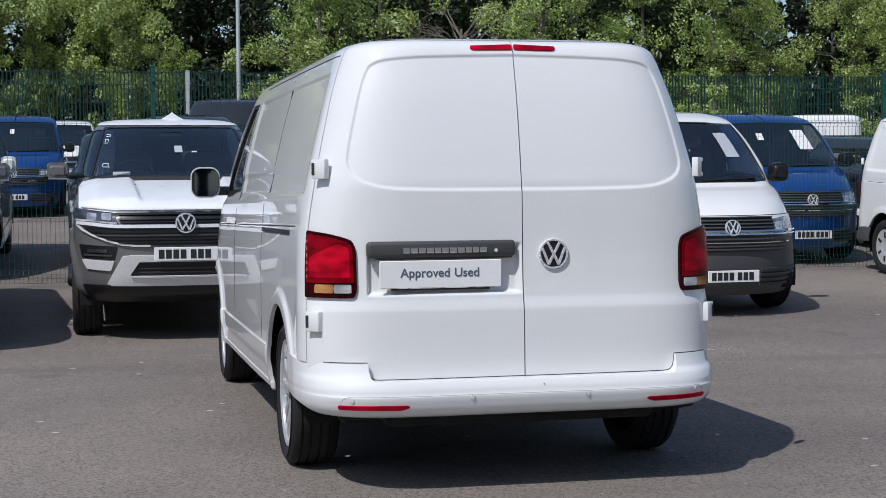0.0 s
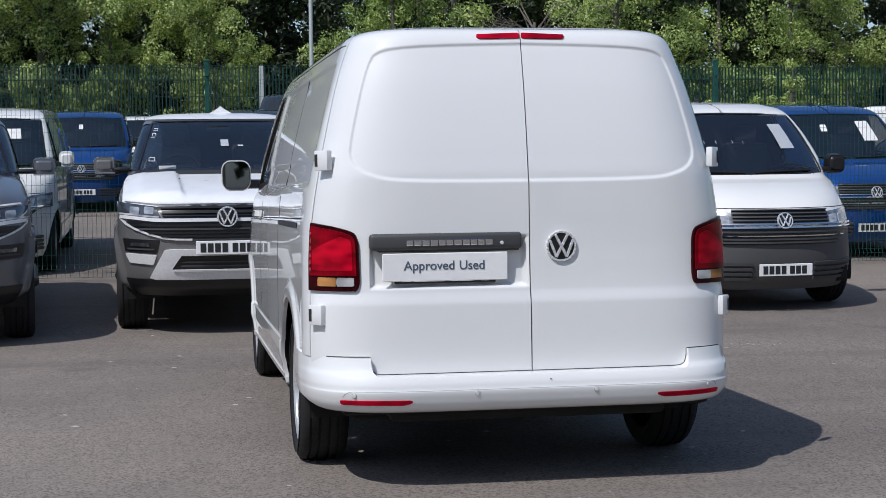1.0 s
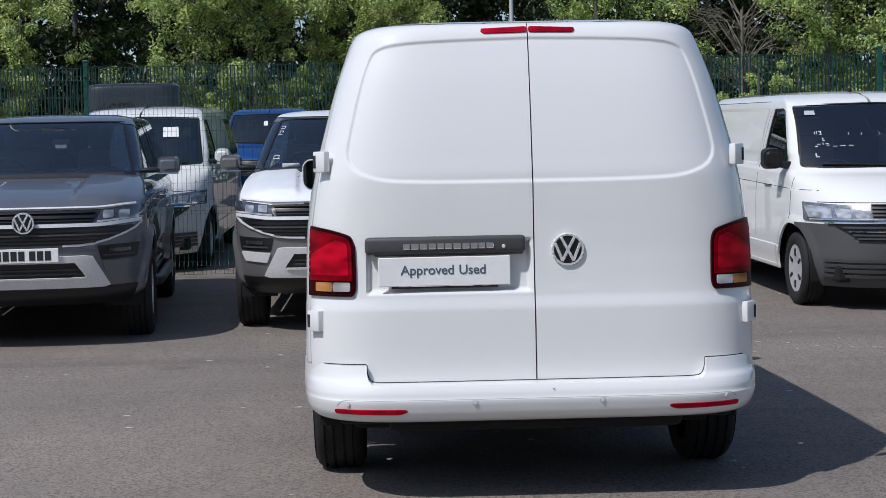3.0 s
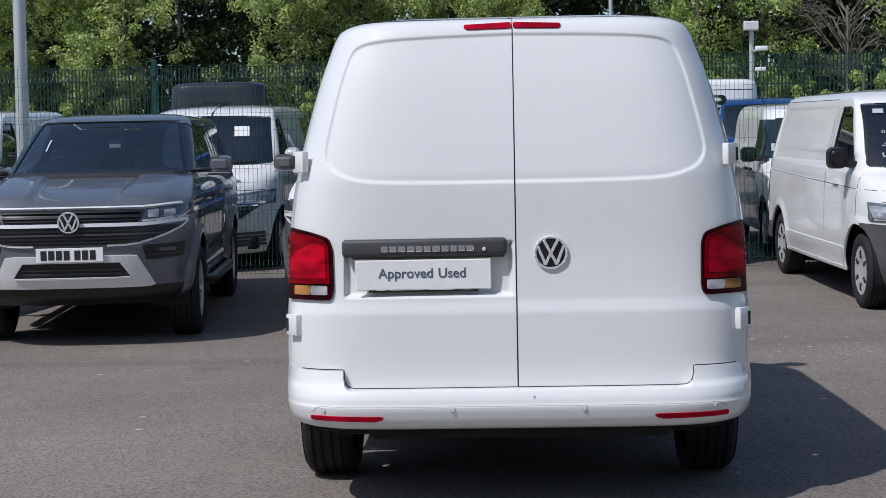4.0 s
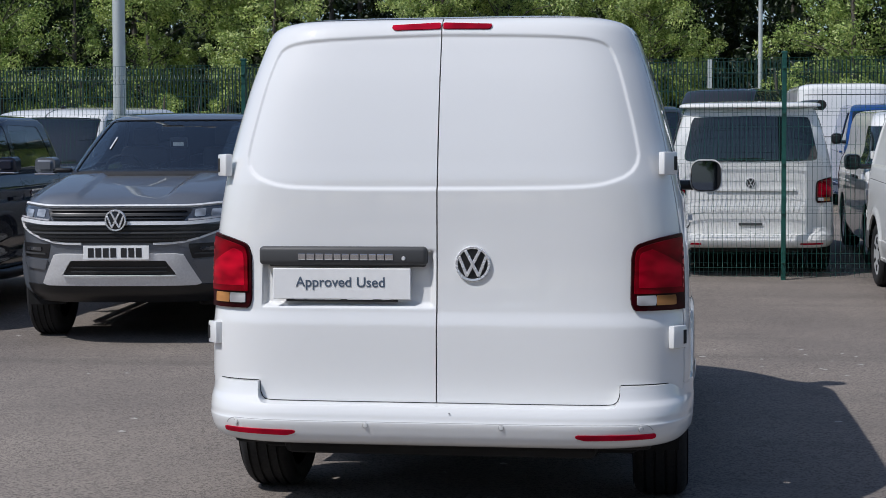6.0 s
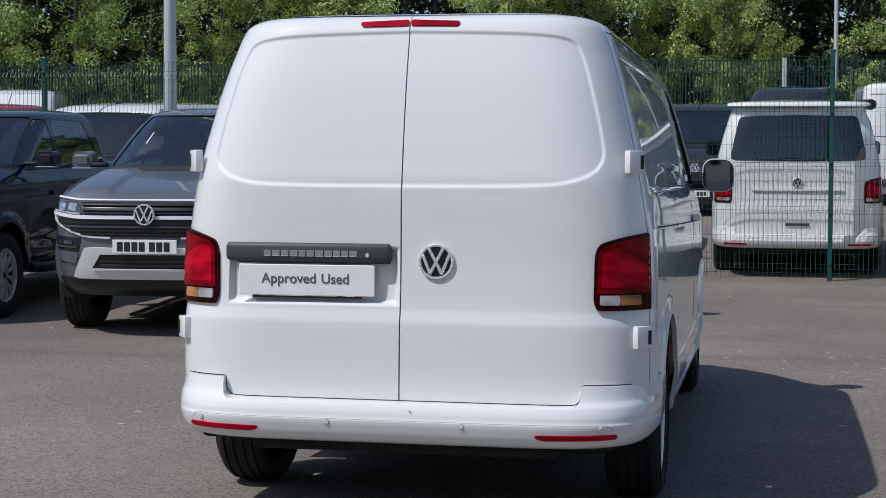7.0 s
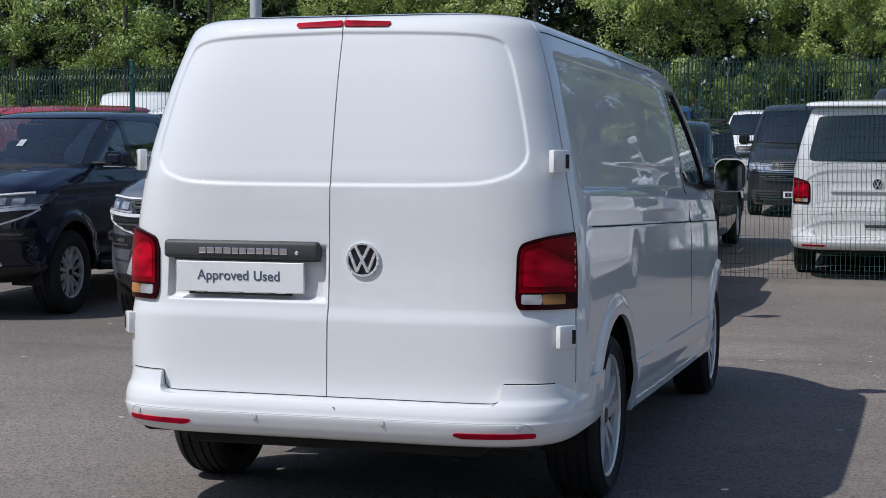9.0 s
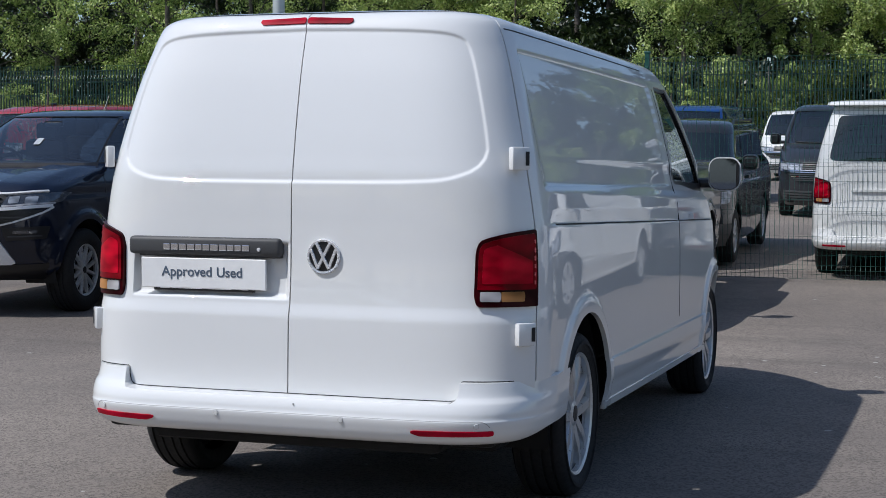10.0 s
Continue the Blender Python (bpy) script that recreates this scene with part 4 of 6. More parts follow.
    if pop_top:
        tp = [(z_ if z_ < 1.91 else 1.90 + (z_ - 1.90) * 0.68, a_, b_, c_, d_, e_) for z_, a_, b_, c_, d_, e_ in [(1.90, 0.10, 3.3, 0.72, 0.3, 0.4), (1.925, 0.02, 3.5, 0.80, 0.3, 0.45), (1.965, 0.03, 3.45, 0.79, 0.3, 0.45), (1.995, 0.12, 3.3, 0.72, 0.3, 0.45), (2.01, 0.5, 2.9, 0.5, 0.3, 0.4), (2.015, 1.2, 2.2, 0.1, 0.2, 0.2)]]
        ps = Shell(tp, 5.0, 2.6)
        for s in (1, -1):
            patch("pop_top", ps, np.concatenate([lin(0, 1, 16), lin(1, 2, 12)[1:], lin(2, 3, 12)[1:]]), lin(1.90, 1.978, 10), s, mat, root)
        part("awning", tube([(0.80, 0.35, 1.93), (0.80, 3.0, 1.93)], [0.06, 0.06], 12), M_BLACK, root, "rolled black awning", smooth=True)
    root.matrix_basis = place
    return root


def outline(shell, pts, face, n=14):
    """(a, z) points along a closed outline given in (y, z) on the flank."""
    out = []
    q = list(pts) + [pts[0]]
    for (y0, z0), (y1, z1) in zip(q, q[1:]):
        for t in lin(0, 1, n)[:-1]:
            out.append((shell.find(z0 + (z1 - z0) * t, y=y0 + (y1 - y0) * t), z0 + (z1 - z0) * t))
    out.append(out[0])
    return out


# ---- ground ----
def ground_z(y):
    """Level under the van, then rising gently to the fence and beyond."""
    return float(np.interp(y, [-80, 4.5, 6, 8, 10, 12.2, 14, 20, 30, 45, 70, 120, 600], [0, 0, 0.02, 0.06, 0.115, 0.20, 0.29, 0.55, 0.95, 1.45, 1.9, 2.2, 2.2]))


def build_ground():
    ys = np.unique(np.concatenate([lin(-600, -40, 8), lin(-40, 4, 10), lin(4.5, 16, 24), lin(16, 70, 30), lin(70, 900, 12)]))
    xs = np.unique(np.concatenate([lin(-800, -60, 8), lin(-60, 60, 25), lin(60, 800, 8)]))
    V = [(x, y, ground_z(y)) for x in xs for y in ys]
    n = len(ys)
    F = [(i * n + j, (i + 1) * n + j, (i + 1) * n + j + 1, i * n + j + 1) for i in range(len(xs) - 1) for j in range(n - 1)]
    tagged(obj("ground", V, F, M_ASPH), "worn grey-brown asphalt of a vehicle compound", "ground", kind="structure")


build_ground()


def parked(x, y_front, facing, rot=0.0, length=5.18, rear_y=None, scale=1.0):
    """Pose of a vehicle whose nose (facing -1: towards -y) or tail (facing 1) stands at y_front."""
    mid = y_front + 2.6
    sl = math.atan2(ground_z(mid + 1.7) - ground_z(mid - 1.7), 3.4)
    m = Matrix.Translation((x, y_front, 0)) @ Matrix.Rotation(radians(rot), 4, "Z")
    if facing < 0:
        m = m @ Matrix.Translation((0, length, 0)) @ Matrix.Rotation(math.pi, 4, "Z")
    else:
        m = m @ Matrix.Translation((0, 0.13, 0))
    p = m @ Vector((0, 2.56, 0))
    lift = (ground_z(mid - 1.7) + ground_z(mid + 1.7)) / 2
    tilt = Matrix.Translation((p.x, p.y, 0)) @ Matrix.Rotation(sl, 4, "X") @ Matrix.Translation((-p.x, -p.y, 0))
    return Matrix.Translation((0, 0, lift)) @ tilt @ m


main_van = van("panel_van", "white panel van seen from behind, clean, on asphalt", M_WHITE, Matrix.Identity(4), wheels="alloy", fine=True, slider=True, cap=M_WHITE)
white_van = van("panel_van", "white panel van with dark grey plastic bumpers", M_WHITE2, parked(4.08, 7.40, -1, 2.2), bumper=M_DARKTRIM, group="vans in front of the fence", seed=3)


# ---- rear furniture of the main van ----
def words(text, size, mat, parent, m, name="lettering", depth=0.0004, spacing=1.0):
    c = bpy.data.curves.new("lettering", "FONT")
    c.body, c.size, c.align_x, c.align_y, c.extrude, c.space_character, c.offset = text, size, "CENTER", "CENTER", depth, spacing, size * 0.012
    o = bpy.data.objects.new("lettering", c)
    scene.collection.objects.link(o)
    me = bpy.data.meshes.new_from_object(o.evaluated_get(bpy.context.evaluated_depsgraph_get()))
    bpy.data.objects.remove(o)
    bpy.data.curves.remove(c)
    me.transform(m @ Matrix.Rotation(math.pi / 2, 4, "X"))
    me.materials.clear()
    me.materials.append(mat)
    ob = new(name, me)
    ob.parent = parent
    return ob


def rear_furniture(v):
    h = part("handle_bar", box(-0.359, -0.008, 1.040, 0.646, 0.052, 0.070, 0.016, None, 3), M_TRIM, v, "dark grey plastic rear door handle bar", smooth=True)
    part("handle_shelf", box(-0.345, 0.004, 1.008, 0.60, 0.04, 0.02, 0.005), M_TRIM, h)
    x = -0.530
    for w in (0.031, 0.034, 0.034, 0.035, 0.030, 0.032, 0.036, 0.033, 0.031, 0.030, 0.034):
        part("name_bar", box(x + w / 2, -0.035, 1.036, w * 0.92, 0.006, 0.023, 0.002, None, 1), M_CHROME, h, "chrome lettering bar")
        x += w + 0.0008
    part("door_lock", lathe([(0.0, 0.005), (0.006, 0.005), (0.008, 0.0), (0.008, -0.004)], 18, Matrix.Translation((-0.124, -0.034, 1.031)) @ Matrix.Rotation(-math.pi / 2, 4, "Z")), M_SATIN, h, smooth=True)
    m = Matrix.Translation((-0.364, -0.019, 0.934)) @ Matrix.Rotation(radians(2), 4, "X")
    p = part("show_plate", box(0, 0, 0, 0.532, 0.010, 0.118, 0.003, m, 1), M_PLATE, v, "white plate reading Approved Used")
    words("Approved", 0.0535, M_TEXT, p, m @ Matrix.Translation((-0.068, -0.0062, 0.005)))
    words("Used", 0.0535, M_TEXT, p, m @ Matrix.Translation((0.113, -0.0062, 0.0045)))
    s = part("plate_surround", box(0, 0.004, -0.058, 0.43, 0.012, 0.022, 0.002, m, 1), M_BLACK, v, "black plate surround with small print")
    for x, w in ((-0.165, 0.04), (-0.07, 0.13), (0.07, 0.10), (0.17, 0.035)):
        part("print_bar", box(x, -0.003, -0.0575, w, 0.002, 0.005, 0, m), M_PLATE, s)
    for x in (-0.2, 0.2):
        part("plate_lamp", box(-0.36 + x, 0.0, 1.004, 0.05, 0.02, 0.008), M_CLEARLENS, h)


rear_furniture(main_van)


# ---- pickup ----
PICK = [(0.34, 0.10, 5.12, 0.87, 0.3, 0.55), (0.44, 0.05, 5.26, 0.92, 0.3, 0.58), (0.60, 0.0, 5.32, 0.940, 0.3, 0.62), (0.80, 0.0, 5.35, 0.948, 0.3, 0.64), (0.95, 0.0, 5.345, 0.950, 0.3, 0.64),
        (1.04, 0.0, 5.32, 0.945, 0.3, 0.62), (1.10, 0.0, 5.26, 0.940, 0.3, 0.60), (1.165, 0.0, 5.14, 0.932, 0.3, 0.56), (1.22, 0.0, 4.90, 0.914, 0.3, 0.50), (1.275, 0.0, 4.56, 0.890, 0.3, 0.42),
        (1.32, 0.01, 4.22, 0.852, 0.3, 0.32), (1.345, 0.03, 4.02, 0.79, 0.3, 0.3), (1.357, 0.1, 3.9, 0.6, 0.3, 0.3), (1.362, 0.6, 3.5, 0.2, 0.2, 0.2)]


def cab_knots(canopy):
    r = (lambda z, y: 0.16 + (z - 1.2) * 0.30) if canopy else (lambda z, y: y)
    rows = [(1.20, 1.40, 4.34, 0.888, 0.25, 0.42), (1.34, 1.42, 4.10, 0.866, 0.25, 0.41), (1.48, 1.47, 3.86, 0.834, 0.25, 0.40), (1.63, 1.53, 3.59, 0.792, 0.25, 0.40), (1.75, 1.58, 3.35, 0.750, 0.25, 0.40),
            (1.815, 1.63, 3.18, 0.714, 0.25, 0.40), (1.845, 1.68, 3.05, 0.677, 0.25, 0.40), (1.865, 1.76, 2.90, 0.600, 0.25, 0.38), (1.880, 1.95, 2.70, 0.44, 0.25, 0.35), (1.886, 2.15, 2.45, 0.10, 0.1, 0.1)]
    return [(z, r(z, yr) if z < 1.86 else (yr - 1.2 if canopy else yr), yf, w, a, b) for z, yr, yf, w, a, b in rows]


def pick_detail(x, y, z, side):
    dx = np.zeros_like(x + y + z)
    dz = dx.copy()
    on = smooth01((y - 3.9) / 0.3) * smooth01((5.2 - y) / 0.15) * smooth01((z - 1.08) / 0.05)
    dz = dz + 0.026 * smooth01((x - 0.40 + 0.05 * (y - 4.2)) / 0.03) * smooth01((0.86 - x) / 0.14) * on
    flank = smooth01((y - 0.1) / 0.2) * smooth01((4.9 - y) / 0.25) * (x > 0.6)
    dx = dx - 0.010 * smooth01((z - 1.06) / 0.012) * smooth01((1.16 - z) / 0.08) * flank
    dx = dx - 0.016 * smooth01((z - 0.52) / 0.05) * smooth01((0.74 - z) / 0.12) * flank
    for ya in (1.15, 4.42):
        d = np.hypot((y - ya) * 0.98, z - 0.40)
        dx = dx + 0.036 * smooth01((0.56 - d) / 0.05) * (x > 0.55) * smooth01((z - 0.3) / 0.15)
    return dx, np.zeros_like(dx), dz


def pickup(label, mat, place, canopy=False, film=False, kind="alloy6", trim=True, steps=True, seed=0):
    root = tagged(empty("pickup_truck"), label, "pickup truck", "pickups in a row")
    lo, flat = Shell(PICK, 6.0, 3.4, pick_detail), Shell(PICK, 6.0, 3.4)
    cb = Shell(cab_knots(canopy), 6.0, 2.9)
    a1, a2 = arch(4.42, 0.40, 0.455), arch(1.15, 0.40, 0.455)
    scr = poly_front([(-0.4, 1.33), (0.785, 1.345), (0.64, 1.800), (-0.4, 1.82)], 0.04, 2.6)
    w1 = poly_yz([(2.98, 1.365), (3.90, 1.365), (3.34, 1.775), (2.98, 1.785)], 0.03, 0.55)
    w2 = poly_yz([(1.86, 1.385), (2.88, 1.365), (2.88, 1.785), (2.02, 1.765)], 0.03, 0.55)
    fx = lambda z, pts: [(flat.find(z, x=x, face="front"), z) for x in pts]
    for s in (1, -1):
        patch("body_side", lo, np.concatenate([lin(0, 1, 20), lin(1, 2, 90)[1:], lin(2, 3, 44)[1:]]), np.unique(np.concatenate([lin(0.36, 1.12, 34), lin(1.12, 1.362, 30)])), s, mat, root, without(a1, a2), skirt=0.02)
        patch("cab", cb, np.concatenate([lin(0, 1, 20), lin(1, 2, 70)[1:], lin(2, 3, 30)[1:]]), np.unique(np.concatenate([lin(1.24, 1.83, 26), lin(1.83, 1.886, 10)])), s, mat, root, without(scr, w1, w2))
        patch("lining", cb, np.concatenate([lin(0, 1, 8), lin(1, 2, 30)[1:], lin(2, 3, 16)[1:]]), lin(1.30, 1.875, 20), s, M_INNER, root, without(grow(scr, 0.012), grow(w1, 0.012), grow(w2, 0.012)), off=-0.03)
        patch("windscreen", cb, lin(2.1, 3, 24), lin(1.29, 1.85, 20), s, M_GLASS, root, scr, off=-0.004)
        for w in (w1, w2):
            patch("side_window", cb, np.concatenate([lin(1.0, 2, 40), lin(2, 2.6, 10)[1:]]), lin(1.33, 1.81, 18), s, M_GLASS, root, w, off=-0.004)
        ribbon("window_trim", cb, [(cb.find(1.355, y=y), 1.355) for y in lin(1.8, 3.9, 20)], s, 0.008, 0.006, 0.01, M_BLACK, root)
        if canopy:
            patch("canopy_window", cb, lin(1.0, 1.6, 26), lin(1.35, 1.78, 12), s, M_TINT, root, poly_yz([(0.50, 1.40), (1.66, 1.39), (1.70, 1.75), (0.62, 1.73)], 0.05), off=0.004, skirt=0.006)
            ribbon("canopy_seam", cb, [(cb.find(z, y=1.78), z) for z in lin(1.25, 1.82, 12)], s, 0.006, 0.001, 0.006, M_GAP, root)
        # seams of the doors, bonnet and bed
        for yy, z0, z1 in ((3.98, 0.62, 1.24), (2.93, 0.50, 1.27), (1.80, 0.80, 1.27)):
            ribbon("door_seam", lo, [(lo.find(z, y=yy), z) for z in lin(z0, z1, 16)], s, 0.005, 0.0012, 0.006, M_GAP, root)
        for yy in (3.1, 2.05):
            ribbon("door_handle", lo, [(lo.find(1.08, y=y), 1.08) for y in lin(yy, yy + 0.2, 6)], s, 0.016, 0.03, 0.03, mat if trim else M_BLACK, root)
        # face of the truck
        patch("grille", flat, lin(2.1, 3, 60), lin(0.78, 1.12, 24), s, M_BLACK, root, lambda p: np.minimum(poly_front([(-0.4, 0.985), (0.54, 0.985), (0.60, 1.085), (-0.4, 1.09)], 0.01, 3)(p), poly_front([(-0.4, 0.825), (0.48, 0.825), (0.74, 0.88), (0.86, 0.965), (-0.4, 0.965)], 0.015, 3)(p)), off=0.008, skirt=0.008)
        for z, x1, hh, mt in ((1.098, 0.86, 0.009, M_SATIN), (0.976, 0.90, 0.014, M_SATIN), (1.035, 0.55, 0.010, M_BLACK), (1.062, 0.56, 0.004, M_BLACK), (1.008, 0.54, 0.004, M_BLACK), (0.935, 0.80, 0.008, M_BLACK), (0.905, 0.74, 0.007, M_TRIM), (0.875, 0.66, 0.008, M_BLACK), (0.848, 0.56, 0.008, M_BLACK)):
            rise = lambda x: 0.022 * smooth01((x - 0.55) / 0.35) if z > 0.96 else 0.0
            ribbon("grille_bar", flat, [(flat.find(z, x=x, face="front"), z + float(rise(x))) for x in lin(0, x1, 22)], s, hh, 0.026, 0.022, mt, root)
        hl = patch("headlamp", flat, lin(2.0, 3, 80), lin(0.95, 1.15, 20), s, M_LAMPDARK, root, poly_front([(0.565, 0.990), (0.88, 1.0), (0.935, 1.03), (0.94, 1.115), (0.60, 1.082)], 0.012, 3), off=0.012, skirt=0.014, label="clear headlamp")
        if hl is not None:
            for x0, x1 in ((0.62, 0.70), (0.74, 0.82)):
                patch("lamp_lens", flat, lin(2.0, 3, 110), lin(0.98, 1.12, 16), s, M_LAMPDIM, hl, poly_front([(x0, 1.022), (x1, 1.026), (x1, 1.078), (x0, 1.074)], 0.01, 3), off=0.017, skirt=0.006)
            ribbon("daylight_strip", flat, [(flat.find(1.0, x=x, face="front"), 1.000 + 0.022 * float(smooth01((x - 0.55) / 0.35))) for x in lin(0.575, 0.91, 14)], s, 0.007, 0.022, 0.012, M_CLEARLENS, hl)
        patch("fog_pocket", flat, lin(2.0, 3, 80), lin(0.62, 0.86, 24), s, M_BLACK, root, poly_front([(0.60, 0.700), (0.875, 0.710), (0.895, 0.822), (0.575, 0.815)], 0.008, 3), off=0.004, skirt=0.006)
        patch("fog_trim", flat, lin(2.0, 3, 80), lin(0.58, 0.72, 14), s, M_SATIN if film else mat, root, poly_front([(0.63, 0.612), (0.83, 0.622), (0.865, 0.700), (0.605, 0.692)], 0.006, 3), off=0.014, skirt=0.016)
        ribbon("fog_lamp", flat, [(flat.find(0.775, x=x, face="front"), 0.775) for x in lin(0.66, 0.82, 8)], s, 0.014, 0.012, 0.012, M_LAMPDARK, root)
        ribbon("fog_slat", flat, [(flat.find(0.738, x=x, face="front"), 0.738) for x in lin(0.62, 0.85, 8)], s, 0.006, 0.012, 0.012, M_TRIM, root)
        # satin sweep under the grille, silver skid trim round the lower intake
        sweep = [(0.905, 0.985), (0.86, 0.945), (0.78, 0.905), (0.66, 0.862), (0.54, 0.832), (0.44, 0.822), (0.30, 0.820)]
        ribbon("grille_sweep", flat, [(flat.find(z, x=x, face="front"), z) for x, z in sweep], s, 0.008, 0.020, 0.018, M_SATIN, root, "satin trim strip")
        hole = poly_front([(-0.4, 0.572), (0.470, 0.572), (0.395, 0.690), (-0.4, 0.690)], 0.006, 3)
        frame_edge = poly_front([(-0.4, 0.494), (0.620, 0.494), (0.655, 0.506), (0.535, 0.735), (0.47, 0.742), (-0.4, 0.735)], 0.004, 3)
        patch("intake", flat, lin(2.1, 3, 60), lin(0.54, 0.70, 16), s, M_BLACK, root, grow(hole, 0.01), off=0.006, skirt=0.006)
        for zi in (0.602, 0.634):
            ribbon("intake_slat", flat, [(flat.find(zi, x=x, face="front"), zi) for x in lin(0, 0.40, 12)], s, 0.005, 0.014, 0.010, M_TRIM, root)
        patch("skid_trim", flat, lin(2.1, 3, 110), lin(0.44, 0.76, 60), s, M_SATIN, root, lambda p: np.maximum(frame_edge(p), -hole(p)), off=0.026, skirt=0.03, label="silver skid trim")
        ribbon("skid_edge", flat, [(flat.find(0.570, x=x, face="front"), 0.570) for x in lin(0, 0.46, 14)], s, 0.007, 0.036, 0.012, M_SATIN, root)
        # cowl and screen surround
        ribbon("cowl", cb, [(cb.find(1.325, x=x, face="front"), 1.325 + 0.01 * x) for x in lin(0, 0.80, 24)], s, 0.022, 0.012, 0.016, M_BLACK, root)
        ribbon("screen_seal", cb, [(cb.find(z, x=0.785 - (z - 1.345) * 0.318, face="front"), z) for z in lin(1.345, 1.79, 20)] + [(cb.find(1.806, x=x, face="front"), 1.808) for x in lin(0.63, 0.0, 16)], s, 0.010, 0.003, 0.008, M_BLACK, root)
        patch("lower_valance", flat, lin(1.85, 3, 60), lin(0.345, 0.52, 14), s, M_BLACK, root, lambda p: np.maximum(np.maximum(p[..., 2] - 0.490, 4.75 - p[..., 1]), -a1(p)), off=0.010, skirt=0.012)
        for ya in (1.15, 4.42):
            wheel(root, s * 0.835, ya, 0.385, s, R=0.385, rim=0.238, width=0.265, kind=kind, seg=40)
            part("wheel_housing", hood([(0.02, -0.16), (0.49, -0.16), (0.49, 0.16)], 20, Matrix.Translation((s * 0.74, ya, 0.40)) @ Matrix.Diagonal((s, 1, 1, 1))), M_UNDER, root, smooth=True)
        mir = door_mirror(root, s, 0.985, 1.195, 3.68, 1.335, 1.485, mat, 0.15)
        part("mirror_strip", box(s * 1.085, 3.77, 1.338, 0.19, 0.12, 0.014, 0.004), M_CHROME, mir)
        if steps:
            part("side_step", tube([(s * 0.90, 1.72, 0.40), (s * 0.97, 1.9, 0.39), (s * 0.97, 3.6, 0.39), (s * 0.90, 3.78, 0.40)], [0.05] * 4, 10), M_BLACK, root, "black side step", smooth=True)
        patch("rear_lamp", flat, lin(0.6, 1.0, 14), lin(0.86, 1.2, 12), s, M_DKLENS, root, lambda p: np.maximum(np.maximum(p[..., 1] - 0.2, 0.80 - p[..., 0]), np.maximum(0.88 - p[..., 2], p[..., 2] - 1.18)), off=0.01, skirt=0.012)
        if film:
            wig = lambda p: 0.012 * np.sin(p[..., 0] * 41) + 0.008 * np.sin(p[..., 0] * 97 + 1)
            patch("bonnet_film", lo, lin(2.0, 3, 60), lin(1.085, 1.358, 44), s, M_FILM, root, lambda p: np.maximum(np.maximum(p[..., 0] - 0.895, p[..., 1] - 5.27 - wig(p) * 0.8), 4.0 - p[..., 1]), off=0.005, label="white protective film")
            patch("roof_film", cb, np.concatenate([lin(0, 1, 12), lin(1, 2, 24)[1:], lin(2, 3, 24)[1:]]), lin(1.822, 1.886, 12), s, M_FILM, root, lambda p: p[..., 0] - 0.70, off=0.006, label="white protective film")
    if film:
        part("film_fold", prism([(-0.12, 0.0), (0.12, 0.0), (0.03, 0.05), (0.0, 0.075), (-0.04, 0.045)], 0.05, Matrix.Translation((-0.05, 2.6, 1.885))), M_FILM, root)
    part("underbody", join(box(0, 2.7, 0.44, 1.4, 4.6, 0.2, 0.04), box(0, 2.8, 0.55, 1.7, 2.2, 0.3, 0.04)), M_UNDER, root)
    part("rear_bumper", box(0, 0.02, 0.56, 1.7, 0.16, 0.18, 0.04), M_BLACK, root, smooth=True)
    part("dashboard", box(0, 3.96, 1.25, 1.5, 0.5, 0.22, 0.08), M_INNER, root, smooth=True)
    for y in (3.0, 2.15):
        for x in (-0.4, 0.4):
            seat(root, x, y, 0.72)
    steering(root, 0.38, 3.60, 1.33)
    part("rear_view_mirror", box(0, 3.33, 1.73, 0.22, 0.03, 0.06, 0.02), M_BLACK, root, smooth=True)
    unslim = Matrix.Diagonal((1 / 0.955, 1, 1, 1))
    badge(root, Matrix.Translation((0, 5.388, 1.005)) @ unslim @ Matrix.Rotation(math.pi, 4, "Z"), 0.085)
    number_plate(root, Matrix.Translation((0, 5.385, 0.752)) @ unslim @ Matrix.Rotation(math.pi, 4, "Z"), seed=seed)
    part("aerial", tube([(0.0, 2.25, 1.88), (0.0, 2.12, 2.05)], [0.008, 0.004], 6), M_BLACK, root)
    part("wiper", box(-0.2, 4.06, 1.352, 0.6, 0.03, 0.02, 0.005), M_BLACK, root)
    root.matrix_basis = place @ Matrix.Diagonal((0.955, 1, 1, 1))
    return root


grey_pickup_film = pickup("mid-grey pickup with white protective film on bonnet and roof", M_SILVER, parked(-1.02, 6.72, -1, 0, 5.36), film=True, seed=5)
grey_pickup = pickup("dark graphite pickup with matching hardtop and silver skid trim", M_GREY, parked(-3.45, 6.12, -1, 5, 5.36), canopy=True, seed=6)
dark_pickup = pickup("midnight-dark pickup with six-spoke alloy wheels", M_NAVY, parked(-6.15, 6.45, -1, 3, 5.36), seed=7)


